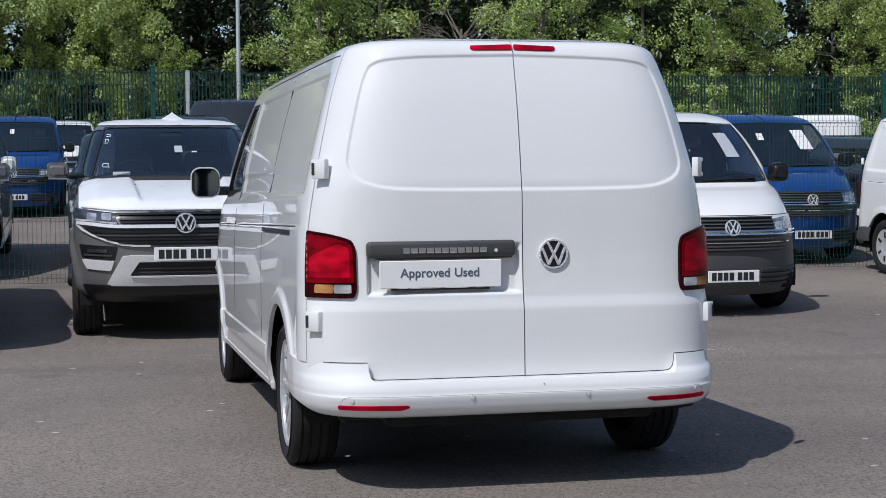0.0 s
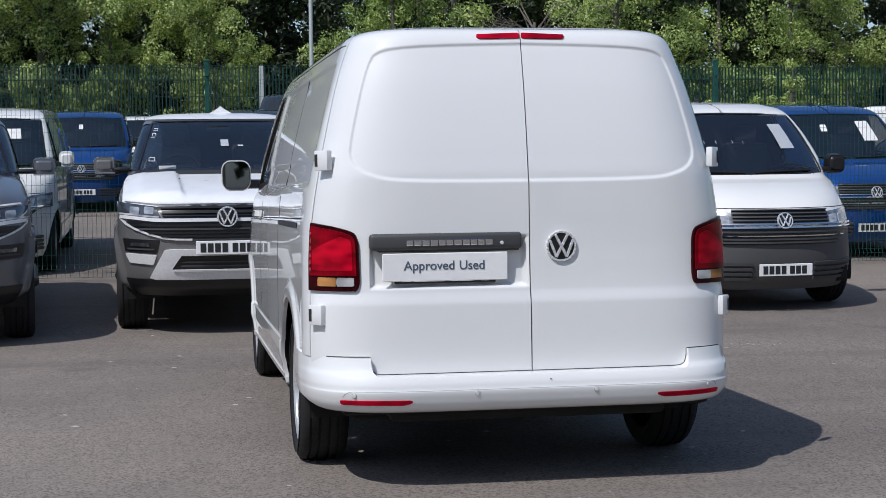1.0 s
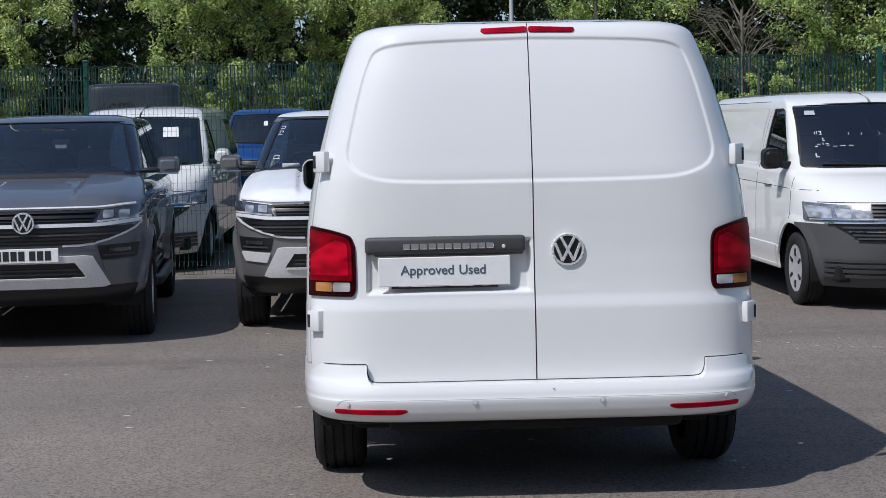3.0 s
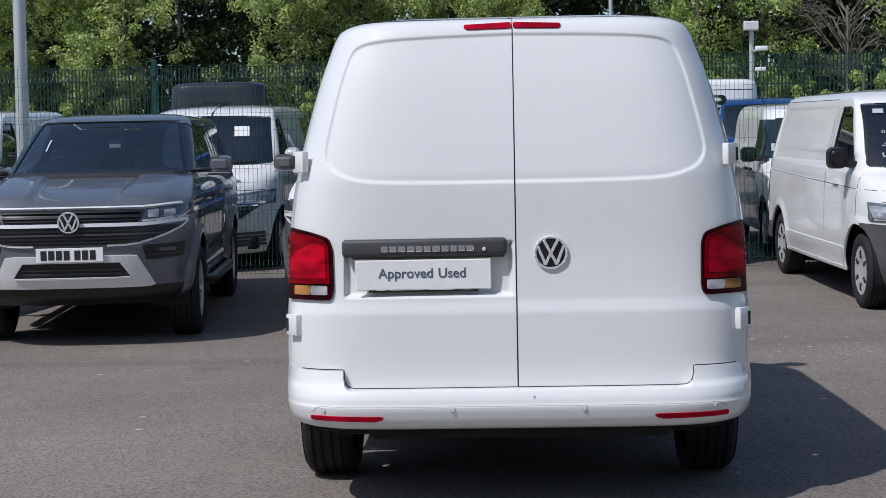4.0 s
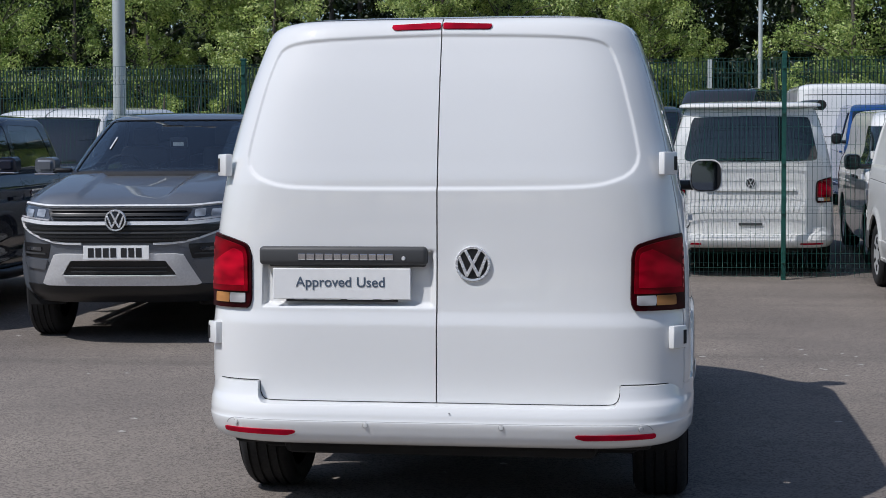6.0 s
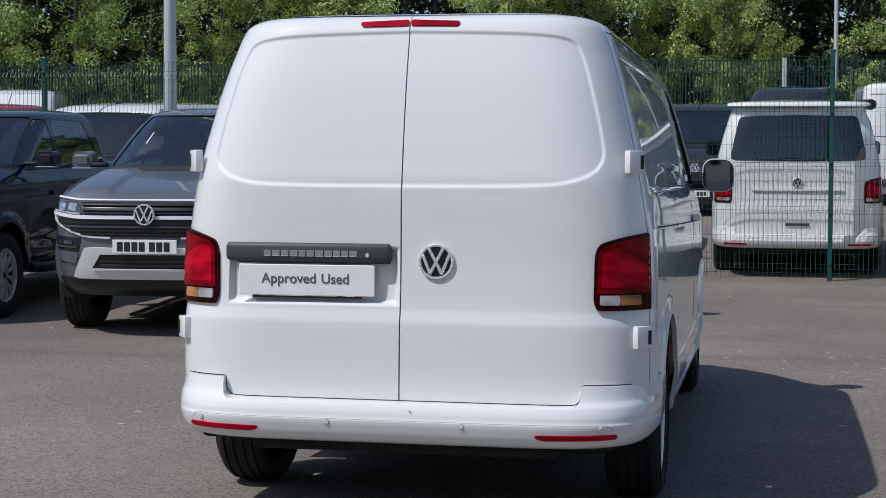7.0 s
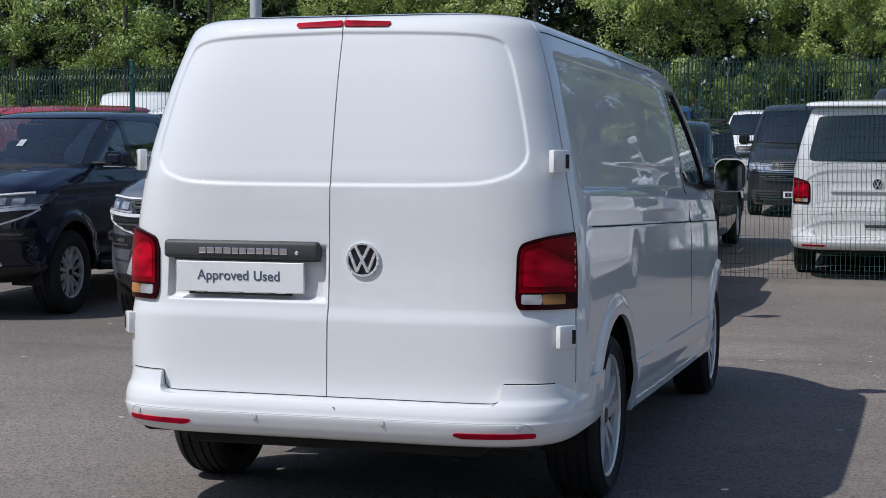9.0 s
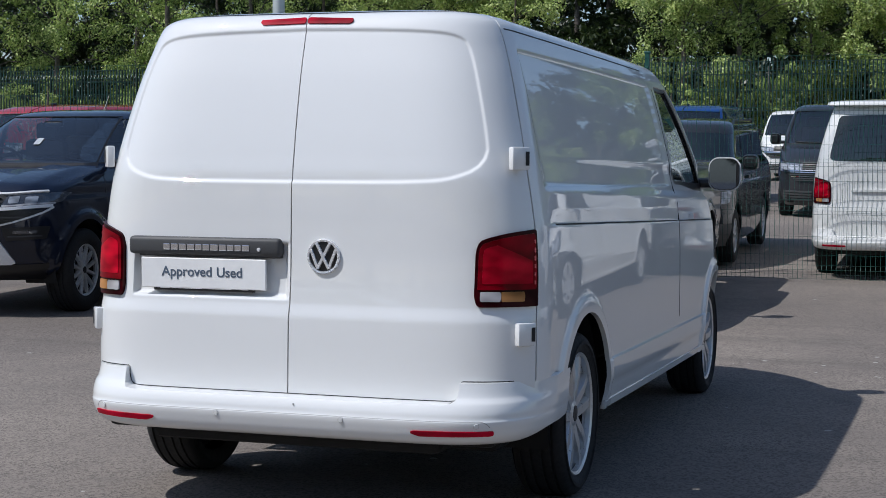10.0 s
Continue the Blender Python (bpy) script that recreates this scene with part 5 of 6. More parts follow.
# ---- other vehicles ----
def stack_van(name, label, category, mat, place, H, L, W, wheels=(0.9, 3.3), nose=0.9, glass_sides=True, R=0.33, group="", rails=False, high=False, seed=0):
    """A box van or small estate: one body, glazed, with lamps, grille, bumpers and wheels."""
    root = tagged(empty(name), label, category, group)
    hb = 1.02 if not high else 1.15
    ws = hb + (H - hb) * 0.12
    k = [(0.22, 0.03, L - 0.10, W * 0.94, 0.3, 0.7), (0.45, 0.0, L, W, 0.3, 0.75), (0.70, 0.0, L, W, 0.3, 0.75), (hb - 0.12, 0.0, L - 0.10, W, 0.3, 0.72), (hb, 0.01, L - 0.35, W * 0.985, 0.3, 0.6), (ws, 0.015, L - nose, W * 0.97, 0.3, 0.45),
         (H * 0.72, 0.05, L - nose - 0.35 * (H - ws) * 1.0, W * (0.93 if high else 0.88), 0.3, 0.4), (H * 0.90, 0.09, L - nose - 0.78 * (H - ws), W * (0.90 if high else 0.82), 0.3, 0.42), (H * 0.955, 0.12, L - nose - 0.98 * (H - ws), W * (0.885 if high else 0.77), 0.3, 0.45),
         (H * 0.98, 0.18, L - nose - 1.25 * (H - ws), W * (0.80 if high else 0.70), 0.3, 0.5), (H * 0.994, 0.5, L - nose - 1.6 * (H - ws), W * (0.62 if high else 0.45), 0.3, 0.4), (H, 1.0, L - nose - 1.9 * (H - ws), W * 0.08, 0.1, 0.1)]
    sh = Shell(k, 6.0, 2.6)
    top = H * (0.72 if high else 0.90)
    wx = lambda z: float(pchip(sh.k[0], sh.k[3], np.array(z)))
    scr = poly_front([(-0.4, ws + 0.03), (wx(ws) * 0.90, ws + 0.04), (wx(top) * 0.86, top), (-0.4, top + 0.02)], 0.04, L * 0.4)
    holes = [arch(y, R, R + 0.07) for y in wheels]
    yA = L - nose
    zt = top - 0.02
    for s in (1, -1):
        patch("body_side", sh, np.concatenate([lin(0, 1, 18), lin(1, 2, 60)[1:], lin(2, 3, 30)[1:]]), np.unique(np.concatenate([lin(0.24, H * 0.955, 36), lin(H * 0.955, H, 9)])), s, mat, root, without(*holes), skirt=0.015)
        patch("windscreen", sh, lin(2.0, 3, 30), lin(ws, top + 0.04, 20), s, M_TINT, root, scr, off=0.004, skirt=0.005)
        cab0, cab1 = yA - 1.15, yA - 0.28
        sl = (yA - 0.28) - 0.62 * (zt - ws)
        wins = [[(cab0, ws + 0.02), (cab1, ws + 0.0), (sl, zt), (cab0, zt)]]
        if glass_sides:
            wins += [[(cab0 - 1.05, ws + 0.02), (cab0 - 0.09, ws + 0.02), (cab0 - 0.09, zt), (cab0 - 1.0, zt)], [(0.42, ws + 0.04), (cab0 - 1.14, ws + 0.02), (cab0 - 1.14, zt), (0.55, zt)]]
        for q in wins:
            patch("side_window", sh, np.concatenate([lin(1.0, 2, 50), lin(2, 2.6, 8)[1:]]), lin(ws - 0.05, zt + 0.04, 16), s, M_TINT, root, poly_yz(q, 0.03), off=0.004, skirt=0.005)
        patch("headlamp", sh, lin(2.0, 3, 50), lin(0.68, 0.96, 14), s, M_LAMP, root, poly_front([(W * 0.55, hb - 0.30), (W * 0.96, hb - 0.28), (W * 0.97, hb - 0.14), (W * 0.60, hb - 0.18)], 0.02, L * 0.6), off=0.008, skirt=0.01)
        patch("rear_lamp", sh, lin(0.5, 1.0, 24), lin(0.70, 1.40, 16), s, M_DKLENS, root, lambda p: np.maximum(np.maximum(p[..., 1] - 0.24, W * 0.86 - p[..., 0]), np.maximum(0.74 - p[..., 2], p[..., 2] - 1.30)), off=0.008, skirt=0.01)
        patch("grille", sh, lin(2.3, 3, 30), lin(hb - 0.36, hb - 0.1, 12), s, M_BLACK, root, poly_front([(-0.4, hb - 0.32), (W * 0.55, hb - 0.30), (W * 0.58, hb - 0.17), (-0.4, hb - 0.15)], 0.01, L * 0.6), off=0.008, skirt=0.008)
        patch("front_bumper", sh, lin(1.9, 3, 40), lin(0.24, 0.55, 10), s, M_TRIM, root, lambda p: np.maximum(np.maximum(p[..., 2] - 0.50, L - 0.75 - p[..., 1]), -holes[1](p)), off=0.012, skirt=0.014)
        ribbon("chrome_strip", sh, [(sh.find(hb - 0.235, x=x, face="front"), hb - 0.235) for x in lin(0, W * 0.6, 12)], s, 0.008, 0.02, 0.012, M_CHROME, root)
        for yy in (cab0 - 0.04, cab0 - 1.10):
            ribbon("door_seam", sh, [(sh.find(z, y=yy), z) for z in lin(0.45, H * 0.93, 16)], s, 0.005, 0.0012, 0.006, M_GAP, root)
        ribbon("door_handle", sh, [(sh.find(hb - 0.02, y=y), hb - 0.02) for y in lin(cab0 + 0.05, cab0 + 0.24, 5)], s, 0.018, 0.03, 0.03, M_BLACK, root)
        ribbon("door_handle", sh, [(sh.find(hb - 0.02, y=y), hb - 0.02) for y in lin(cab0 - 0.30, cab0 - 0.11, 5)], s, 0.018, 0.03, 0.03, M_BLACK, root)
        for y in wheels:
            wheel(root, s * (W - 0.115), y, R, s, R=R, rim=R * 0.63, width=0.21, kind="alloy", seg=28)
            part("wheel_housing", hood([(0.02, -0.14), (R + 0.09, -0.14), (R + 0.09, 0.14)], 20, Matrix.Translation((s * (W - 0.19), y, R)) @ Matrix.Diagonal((s, 1, 1, 1))), M_UNDER, root, smooth=True)
        door_mirror(root, s, W + 0.02, W + 0.22, cab1 - 0.05, ws, ws + (0.36 if high else 0.19), M_BLACK, 0.13)
        if rails:
            part("roof_rail", tube([(s * W * 0.74, 0.5, H * 0.955), (s * W * 0.75, 0.6, H * 0.985), (s * W * 0.75, 2.3, H * 0.985), (s * W * 0.75, 2.45, H * 0.95)], [0.018] * 4, 8), M_BLACK, root, smooth=True)
    if high:
        for s in (1, -1):
            for zz in (H * 0.56, H * 0.90):
                ribbon("door_crease", sh, [(sh.find(zz, x=x, face="rear"), zz) for x in lin(0, W * 0.78, 14)], s, 0.008, 0.001, 0.008, M_GAP, root)
    for zz in (0.9,):
        part("rear_seam", box(0, -0.006, H * 0.5, 0.008, 0.012, H * 0.72), M_GAP, root)
    part("underbody", box(0, L / 2, 0.34, W * 1.6, L * 0.9, 0.2, 0.03), M_UNDER, root)
    part("rear_bumper", box(0, 0.0, 0.46, W * 1.9, 0.12, 0.16, 0.04), M_TRIM, root, smooth=True)
    badge(root, Matrix.Translation((0, L - 0.01, hb - 0.235)) @ Matrix.Rotation(math.pi, 4, "Z"), 0.075)
    number_plate(root, Matrix.Translation((0, L + 0.02, 0.44)) @ Matrix.Rotation(math.pi, 4, "Z"), seed=seed)
    root.matrix_basis = place
    return root


ROW2 = "vehicles behind the mesh fence"
right_van = van("panel_van", "white panel van with dark lower bumper, parked nose out", M_WHITE2, parked(8.75, 7.2, -1), bumper=M_DARKTRIM, group="vans in front of the fence", seed=8)
camper = van("camper_van", "white camper van with raised-roof lid, behind mesh fence", M_WHITE2, parked(1.70, 12.42, 1), rear="tailgate", wheels="alloy", windows=True, pop_top=True, group=ROW2, seed=9)
blue_van = van("panel_van", "blue panel van with black grille behind mesh fence", M_BLUE, parked(7.45, 12.75, -1), group=ROW2, seed=10)
window_van = van("passenger_van", "white passenger van with dark side windows", M_WHITE2, parked(-3.78, 12.6, -1), windows=True, wheels="alloy", group=ROW2, seed=11, cap=M_WHITE2)
window_van_b = van("passenger_van", "white passenger van with tinted glass behind fence", M_WHITE2, parked(-7.4, 12.9, -1), windows=True, wheels="alloy", group=ROW2, seed=12)
small_white = stack_van("small_van", "small white delivery van with dusty sills", "small van", M_WHITE2, parked(3.98, 12.7, -1, 0, 4.45), 1.83, 4.45, 0.90, (0.85, 3.55), group=ROW2, seed=13, glass_sides=False)
small_dark = stack_van("estate_car", "dark grey people carrier with black roof rails", "car", M_ANTHRA, parked(-1.12, 12.9, -1, 0, 4.5), 1.72, 4.5, 0.90, (0.85, 3.55), group=ROW2, rails=True, seed=14)
red_van = van("panel_van", "red panel van partly hidden by a dark pickup", M_RED, parked(-10.6, 13.3, -1), group=ROW2, seed=15)
dark_estate = stack_van("estate_car", "dark green-grey estate car behind mesh fence", "car", M_ANTHRA, parked(10.2, 13.4, -1, 0, 4.5), 1.62, 4.5, 0.88, (0.85, 3.55), group=ROW2, seed=24)
BACK = "vehicles in the far row"
blue_far = van("panel_van", "blue panel van in the far row", M_BLUE, parked(-3.13, 25.3, -1), group=BACK, seed=16)
blue_mid = van("panel_van", "blue panel van facing the fence", M_BLUE, parked(4.75, 22.4, -1), group=BACK, seed=17)
grey_far = van("panel_van", "dark grey panel van in the far row", M_ANTHRA, parked(0.15, 22.5, -1), group=BACK, seed=18)
tall_dark = stack_van("large_van", "large dark grey high-roof van", "van", M_ANTHRA, parked(-5.45, 23.5, 1), 2.5, 5.95, 1.0, (1.2, 4.85), nose=1.0, glass_sides=False, R=0.35, group=BACK, high=True, seed=19)
tall_dark_b = stack_van("large_van", "large dark grey high-roof van", "van", M_ANTHRA, parked(1.35, 34.0, -1, -14, 5.95), 2.56, 5.95, 1.03, (1.2, 4.85), nose=1.0, glass_sides=False, R=0.35, group=BACK, high=True, seed=20)
tall_white = stack_van("large_van", "large white high-roof van", "van", M_WHITE2, parked(4.1, 26.0, 1), 2.40, 5.95, 1.0, (1.2, 4.85), nose=1.0, glass_sides=False, R=0.35, group=BACK, high=True, seed=21)
tall_white_b = stack_van("large_van", "large white high-roof van", "van", M_WHITE2, parked(-15.5, 28.0, -1, 20, 5.95), 2.45, 5.95, 1.0, (1.2, 4.85), nose=1.0, glass_sides=False, R=0.35, group=BACK, high=True, seed=22)
white_far = van("panel_van", "white panel van in the far row", M_WHITE2, parked(-2.3, 39.5, -1), group=BACK, seed=25)
tall_white_c = stack_van("large_van", "large white high-roof van", "van", M_WHITE2, parked(16.0, 30.0, 1, -24), 2.05, 5.95, 1.0, (1.2, 4.85), nose=1.0, glass_sides=False, R=0.35, group=BACK, high=True, seed=23)


# ---- fences and poles ----
def wires(segs, r, name, mat, parent, kind=""):
    """Square bars from point to point, in one mesh."""
    V, F = [], []
    for a, b in segs:
        a, b = np.array(a, float), np.array(b, float)
        d = (b - a) / np.linalg.norm(b - a)
        u = np.cross(d, (0, 1, 0)) if abs(d[1]) < 0.9 else np.cross(d, (1, 0, 0))
        u /= np.linalg.norm(u)
        w = np.cross(d, u)
        n = len(V)
        for p in (a, b):
            V += [p + u * r + w * r, p - u * r + w * r, p - u * r - w * r, p + u * r - w * r]
        F += [(n, n + 1, n + 5, n + 4), (n + 1, n + 2, n + 6, n + 5), (n + 2, n + 3, n + 7, n + 6), (n + 3, n, n + 4, n + 7)]
    ob = obj(name, V, F, mat, parent, smooth=False)
    if kind:
        ob["kind"] = kind
    return ob


def mesh_fence():
    fy, z0 = 12.2, ground_z(12.2)
    f = tagged(empty("mesh_fence"), "tall dark green welded mesh fence on square posts", "fence")
    xs = [-16.40 + 3.075 * k for k in range(11)]
    for x in xs:
        p = part("post", box(x, fy + 0.03, z0 + 1.25, 0.05, 0.06, 2.52, 0.004, None, 1), M_FENCE, f)
        part("post_cap", box(x, fy + 0.03, z0 + 2.52, 0.068, 0.068, 0.03, 0.008), M_FENCE, p)
        for z in (0.2, 0.75, 1.3, 1.85, 2.35):
            part("clip", box(x, fy - 0.012, z0 + z, 0.04, 0.03, 0.03, 0.004, None, 1), M_FENCE, p)
    folds = [(0.14, 0.05), (0.78, 0.04), (1.30, 0.04), (1.86, 0.04), (2.30, 0.05)]
    for a, b in zip(xs, xs[1:]):
        segs = []
        n = 60
        prof = [(0.04, 0)]
        for z, h in folds:
            prof += [(z - h, 0), (z, -0.03), (z + h, 0)]
        prof += [(2.46, 0)]
        for k in range(1, n):
            x = a + (b - a) * k / n
            for (z1, y1), (z2, y2) in zip(prof, prof[1:]):
                segs.append(((x, fy + y1, z0 + z1), (x, fy + y2, z0 + z2)))
        uprights = len(segs)
        rails = sorted(prof + [(z, 0) for z in lin(0.30, 2.10, 10) if all(abs(z - q) > 0.09 for q, _ in folds)])
        for z, y in rails:
            segs.append(((a, fy + y - 0.004, z0 + z), (b, fy + y - 0.004, z0 + z)))
        wires(segs[:uprights], 0.0019, "mesh_panel", M_FENCE, f, "stuff")
        wires(segs[uprights:], 0.0014, "cross_wire", M_FENCE, f, "stuff")


def far_fence():
    fy = 53.0
    z0 = ground_z(fy)
    f = tagged(empty("boundary_fence"), "dark green boundary fence of close upright pales", "fence")
    xs = [-46 + 4.0 * k for k in range(25)]
    for x in xs:
        pale = abs(x - 2.0) < 0.1
        part("post", box(x, fy, z0 + 2.0, 0.16 if pale else 0.06, 0.10, 4.05, 0.01, None, 1), M_GALV if pale else M_PALE, f, "pale galvanised post" if pale else "")
    for a, b in zip(xs, xs[1:]):
        pales = [((a + (b - a) * k / 30, fy, z0), (a + (b - a) * k / 30, fy, z0 + 3.95)) for k in range(1, 30)]
        wires(pales, 0.020, "palisade", M_PALE, f, "stuff")
        segs = [((a, fy - 0.01, z0 + z), (b, fy - 0.01, z0 + z)) for z in (0.1, 0.8, 1.5, 2.2, 2.9, 3.5, 3.95)]
        wires(segs, 0.012, "cross_rail", M_PALE, f, "stuff")


mesh_fence()
far_fence()


def pole(name, label, x, y, h, r, arm=None, cameras=False):
    z = ground_z(y)
    root = tagged(empty(name), label, "pole")
    part("shaft", tube([(x, y, z), (x, y, z + h * 0.5), (x, y, z + h)], [r, r * 0.88, r * 0.75], 16), M_GALV, root, smooth=True)
    part("base_plate", box(x, y, z + 0.02, r * 4, r * 4, 0.04, 0.008), M_GALV, root)
    if arm:
        part("arm", tube([(x, y, z + h), (x + arm, y, z + h + 0.15)], [r * 0.6, r * 0.5], 10), M_GALV, root)
        part("lantern", box(x + arm, y, z + h + 0.16, 0.55, 0.24, 0.12, 0.04), M_SATIN, root, smooth=True)
    if cameras:
        part("floodlight", box(x - 0.05, y - 0.25, z + h - 0.1, 0.42, 0.25, 0.26, 0.03), M_SATIN, root)
        part("camera_housing", box(x + 0.25, y - 0.2, z + h - 0.75, 0.36, 0.16, 0.14, 0.03, None), M_PLATE, root, smooth=True)
        part("bracket", box(x + 0.12, y - 0.1, z + h - 0.8, 0.3, 0.06, 0.06), M_GALV, root)
        part("beacon", box(x + 0.22, y - 0.2, z + h - 1.35, 0.3, 0.16, 0.12, 0.03), M_PLATE, root, smooth=True)


pole("lamp_post", "grey galvanised lamp post behind the fence", -5.95, 13.2, 7.5, 0.085, 1.2)
pole("camera_pole", "grey pole carrying floodlight and cameras", 7.1, 41.0, 4.3, 0.09, None, True)
pole("lamp_post", "slim grey lamp post before the trees", 3.7, 51.3, 9.0, 0.085, 1.0)


# ---- small things ----
def on_glass(name, root, shell, x, z, w, h, mat, side=1, n=4):
    """A flat piece lying on a windscreen."""
    a0, a1 = shell.find(z, x=abs(x) + w / 2, face="front"), shell.find(z, x=max(0.001, abs(x) - w / 2), face="front")
    return patch(name, shell, lin(a0, a1, n), lin(z - h / 2, z + h / 2, 3), side, mat, root, off=0.004)


def marks():
    sh = Shell(cab_knots(False), 6.0, 2.9)
    for x, z, w, h, sd in ((0.60, 1.735, 0.04, 0.006, 1), (0.585, 1.725, 0.006, 0.022, 1), (0.61, 1.715, 0.035, 0.006, 1), (0.62, 1.69, 0.035, 0.006, 1), (0.605, 1.68, 0.006, 0.02, 1), (0.635, 1.675, 0.006, 0.02, 1), (0.63, 1.655, 0.04, 0.006, 1), (0.64, 1.47, 0.05, 0.006, 1), (0.67, 1.455, 0.006, 0.024, 1), (0.62, 1.455, 0.006, 0.024, 1), (0.64, 1.44, 0.06, 0.006, 1)):
        on_glass("marker_stroke", grey_pickup_film, sh, x, z, w, h, M_CHALK, sd)
    on_glass("windscreen_sticker", grey_pickup_film, sh, 0.05, 1.60, 0.075, 0.06, M_STICKER, -1)
    on_glass("marker_stroke", grey_pickup_film, sh, 0.20, 1.575, 0.05, 0.012, M_CHALK, -1)
    part("paper_sheet", box(0.50, 3.93, 1.385, 0.16, 0.08, 0.03, 0.002), M_PAPER, grey_pickup_film)
    on_glass("windscreen_sticker", dark_pickup, sh, 0.05, 1.56, 0.07, 0.06, M_STICKER, -1)
    on_glass("windscreen_sticker", grey_pickup, sh, 0.50, 1.60, 0.015, 0.1, M_CHALK, 1)
    part("dash_device", box(-0.10, 3.52, 1.60, 0.16, 0.06, 0.10, 0.015), M_BLACK, grey_pickup, smooth=True)
    part("device_label", box(-0.10, 3.552, 1.585, 0.10, 0.004, 0.035), M_PAPER, grey_pickup)
    vs = Shell(VAN, 6.0, 2.6)
    for x, z, w, h in ((0.645, 1.66, 0.007, 0.035), (0.625, 1.66, 0.007, 0.035), (0.595, 1.672, 0.03, 0.007), (0.59, 1.66, 0.012, 0.02), (0.595, 1.646, 0.03, 0.007), (0.585, 1.61, 0.022, 0.007), (0.592, 1.60, 0.007, 0.026), (0.585, 1.588, 0.022, 0.007), (0.64, 1.555, 0.04, 0.007), (0.60, 1.56, 0.007, 0.028), (0.565, 1.56, 0.03, 0.007), (0.56, 1.545, 0.03, 0.007), (0.665, 1.535, 0.03, 0.007), (0.50, 1.535, 0.05, 0.006), (0.43, 1.538, 0.06, 0.006), (0.35, 1.54, 0.06, 0.006), (0.69, 1.46, 0.012, 0.03), (0.68, 1.44, 0.04, 0.01)):
        on_glass("marker_stroke", white_van, vs, x, z - 0.085, w * 0.85, h * 0.8, M_CHALK, 1)
    for x in (0.34, 0.22, 0.05, -0.06):
        on_glass("heater_tick", white_van, vs, x, 1.565, 0.004, 0.03, M_CHALK, 1 if x >= 0 else -1)
    on_glass("windscreen_sticker", white_van, vs, 0.62, 1.765, 0.09, 0.04, M_STICKER, 1)
    on_glass("windscreen_sheet", white_van, vs, 0.50, 1.62, 0.15, 0.24, M_STICKER, -1)
    on_glass("windscreen_sticker", blue_van, vs, 0.20, 1.66, 0.09, 0.09, M_PAPER, 1)
    on_glass("windscreen_sticker", blue_van, vs, 0.40, 1.62, 0.20, 0.26, M_PAPER, -1)
    on_glass("windscreen_sticker", window_van, vs, 0.42, 1.66, 0.19, 0.12, M_PAPER, -1)
    on_glass("windscreen_sticker", blue_far, vs, 0.05, 1.66, 0.08, 0.09, M_PAPER, 1)
    full = Shell(VAN, 6.0, 2.6)
    ribbon("tape_strip", full, [(full.find(z, y=3.18), z) for z in lin(0.94, 1.06, 5)], 1, 0.022, 0.012, 0.004, M_BLUETAPE, white_van, "strip of blue tape")


marks()


def litter():
    """Pale grit, chips and paint flecks lying on the asphalt."""
    rnd = np.random.default_rng(5)
    V, F = [], []
    spots = [(x, y, 0.02) for x, y in zip(rnd.uniform(-9, 9, 260), rnd.uniform(-3, 11.5, 260))]
    spots += [(2.0 + rnd.normal() * 0.5, 5.7 + rnd.normal() * 0.35, 0.018) for _ in range(22)]
    spots += [(2.9 + rnd.normal() * 0.22, 5.15 + rnd.normal() * 0.08, 0.014) for _ in range(22)]
    for x, y, s in spots:
        s = s * rnd.uniform(0.25, 1.2)
        z = ground_z(y) + 0.002
        n = len(V)
        for k in range(5):
            a = 2 * math.pi * k / 5 + rnd.uniform(-0.4, 0.4)
            r = s * rnd.uniform(0.5, 1.0)
            V.append((x + r * math.cos(a) * 1.5, y + r * math.sin(a) * 1.2, z))
        V.append((x, y, z + s * 0.22))
        F += [(n + k, n + (k + 1) % 5, n + 5) for k in range(5)]
    tagged(obj("grit", V, F, M_GRIT, smooth=False), "pale grit and flecks scattered on asphalt", "grit", kind="stuff")


litter()


# ---- trees ----
def crown_mesh(rnd, tips, n_leaf, size, spread):
    V, F = [], []
    for tip in tips:
        c = np.array(tip)
        r = spread * rnd.uniform(0.65, 1.25)
        k = int(n_leaf * rnd.uniform(0.7, 1.3))
        d = rnd.normal(size=(k, 3))
        d /= np.linalg.norm(d, axis=1, keepdims=True)
        rad = r * rnd.uniform(0.25, 1.0, size=(k, 1)) ** 0.6
        pos = c + d * rad * np.array([1.05, 1.05, 0.95])
        nrm = d * 0.5 + rnd.normal(size=(k, 3)) * 0.42 + np.array([-0.22, -0.36, 0.20])
        nrm /= np.linalg.norm(nrm, axis=1, keepdims=True)
        u = np.cross(nrm, rnd.normal(size=(k, 3)))
        u /= np.linalg.norm(u, axis=1, keepdims=True)
        w = np.cross(nrm, u)
        s = size * rnd.uniform(0.6, 1.35, size=(k, 1))
        quad = np.stack([pos - u * s, pos + w * s * 0.52 + nrm * s * 0.12, pos + u * s, pos - w * s * 0.52 + nrm * s * 0.12], 1)
        n = len(V)
        V.extend(quad.reshape(-1, 3).tolist())
        F.extend([(n + 4 * i, n + 4 * i + 1, n + 4 * i + 2, n + 4 * i + 3) for i in range(k)])
    return V, F


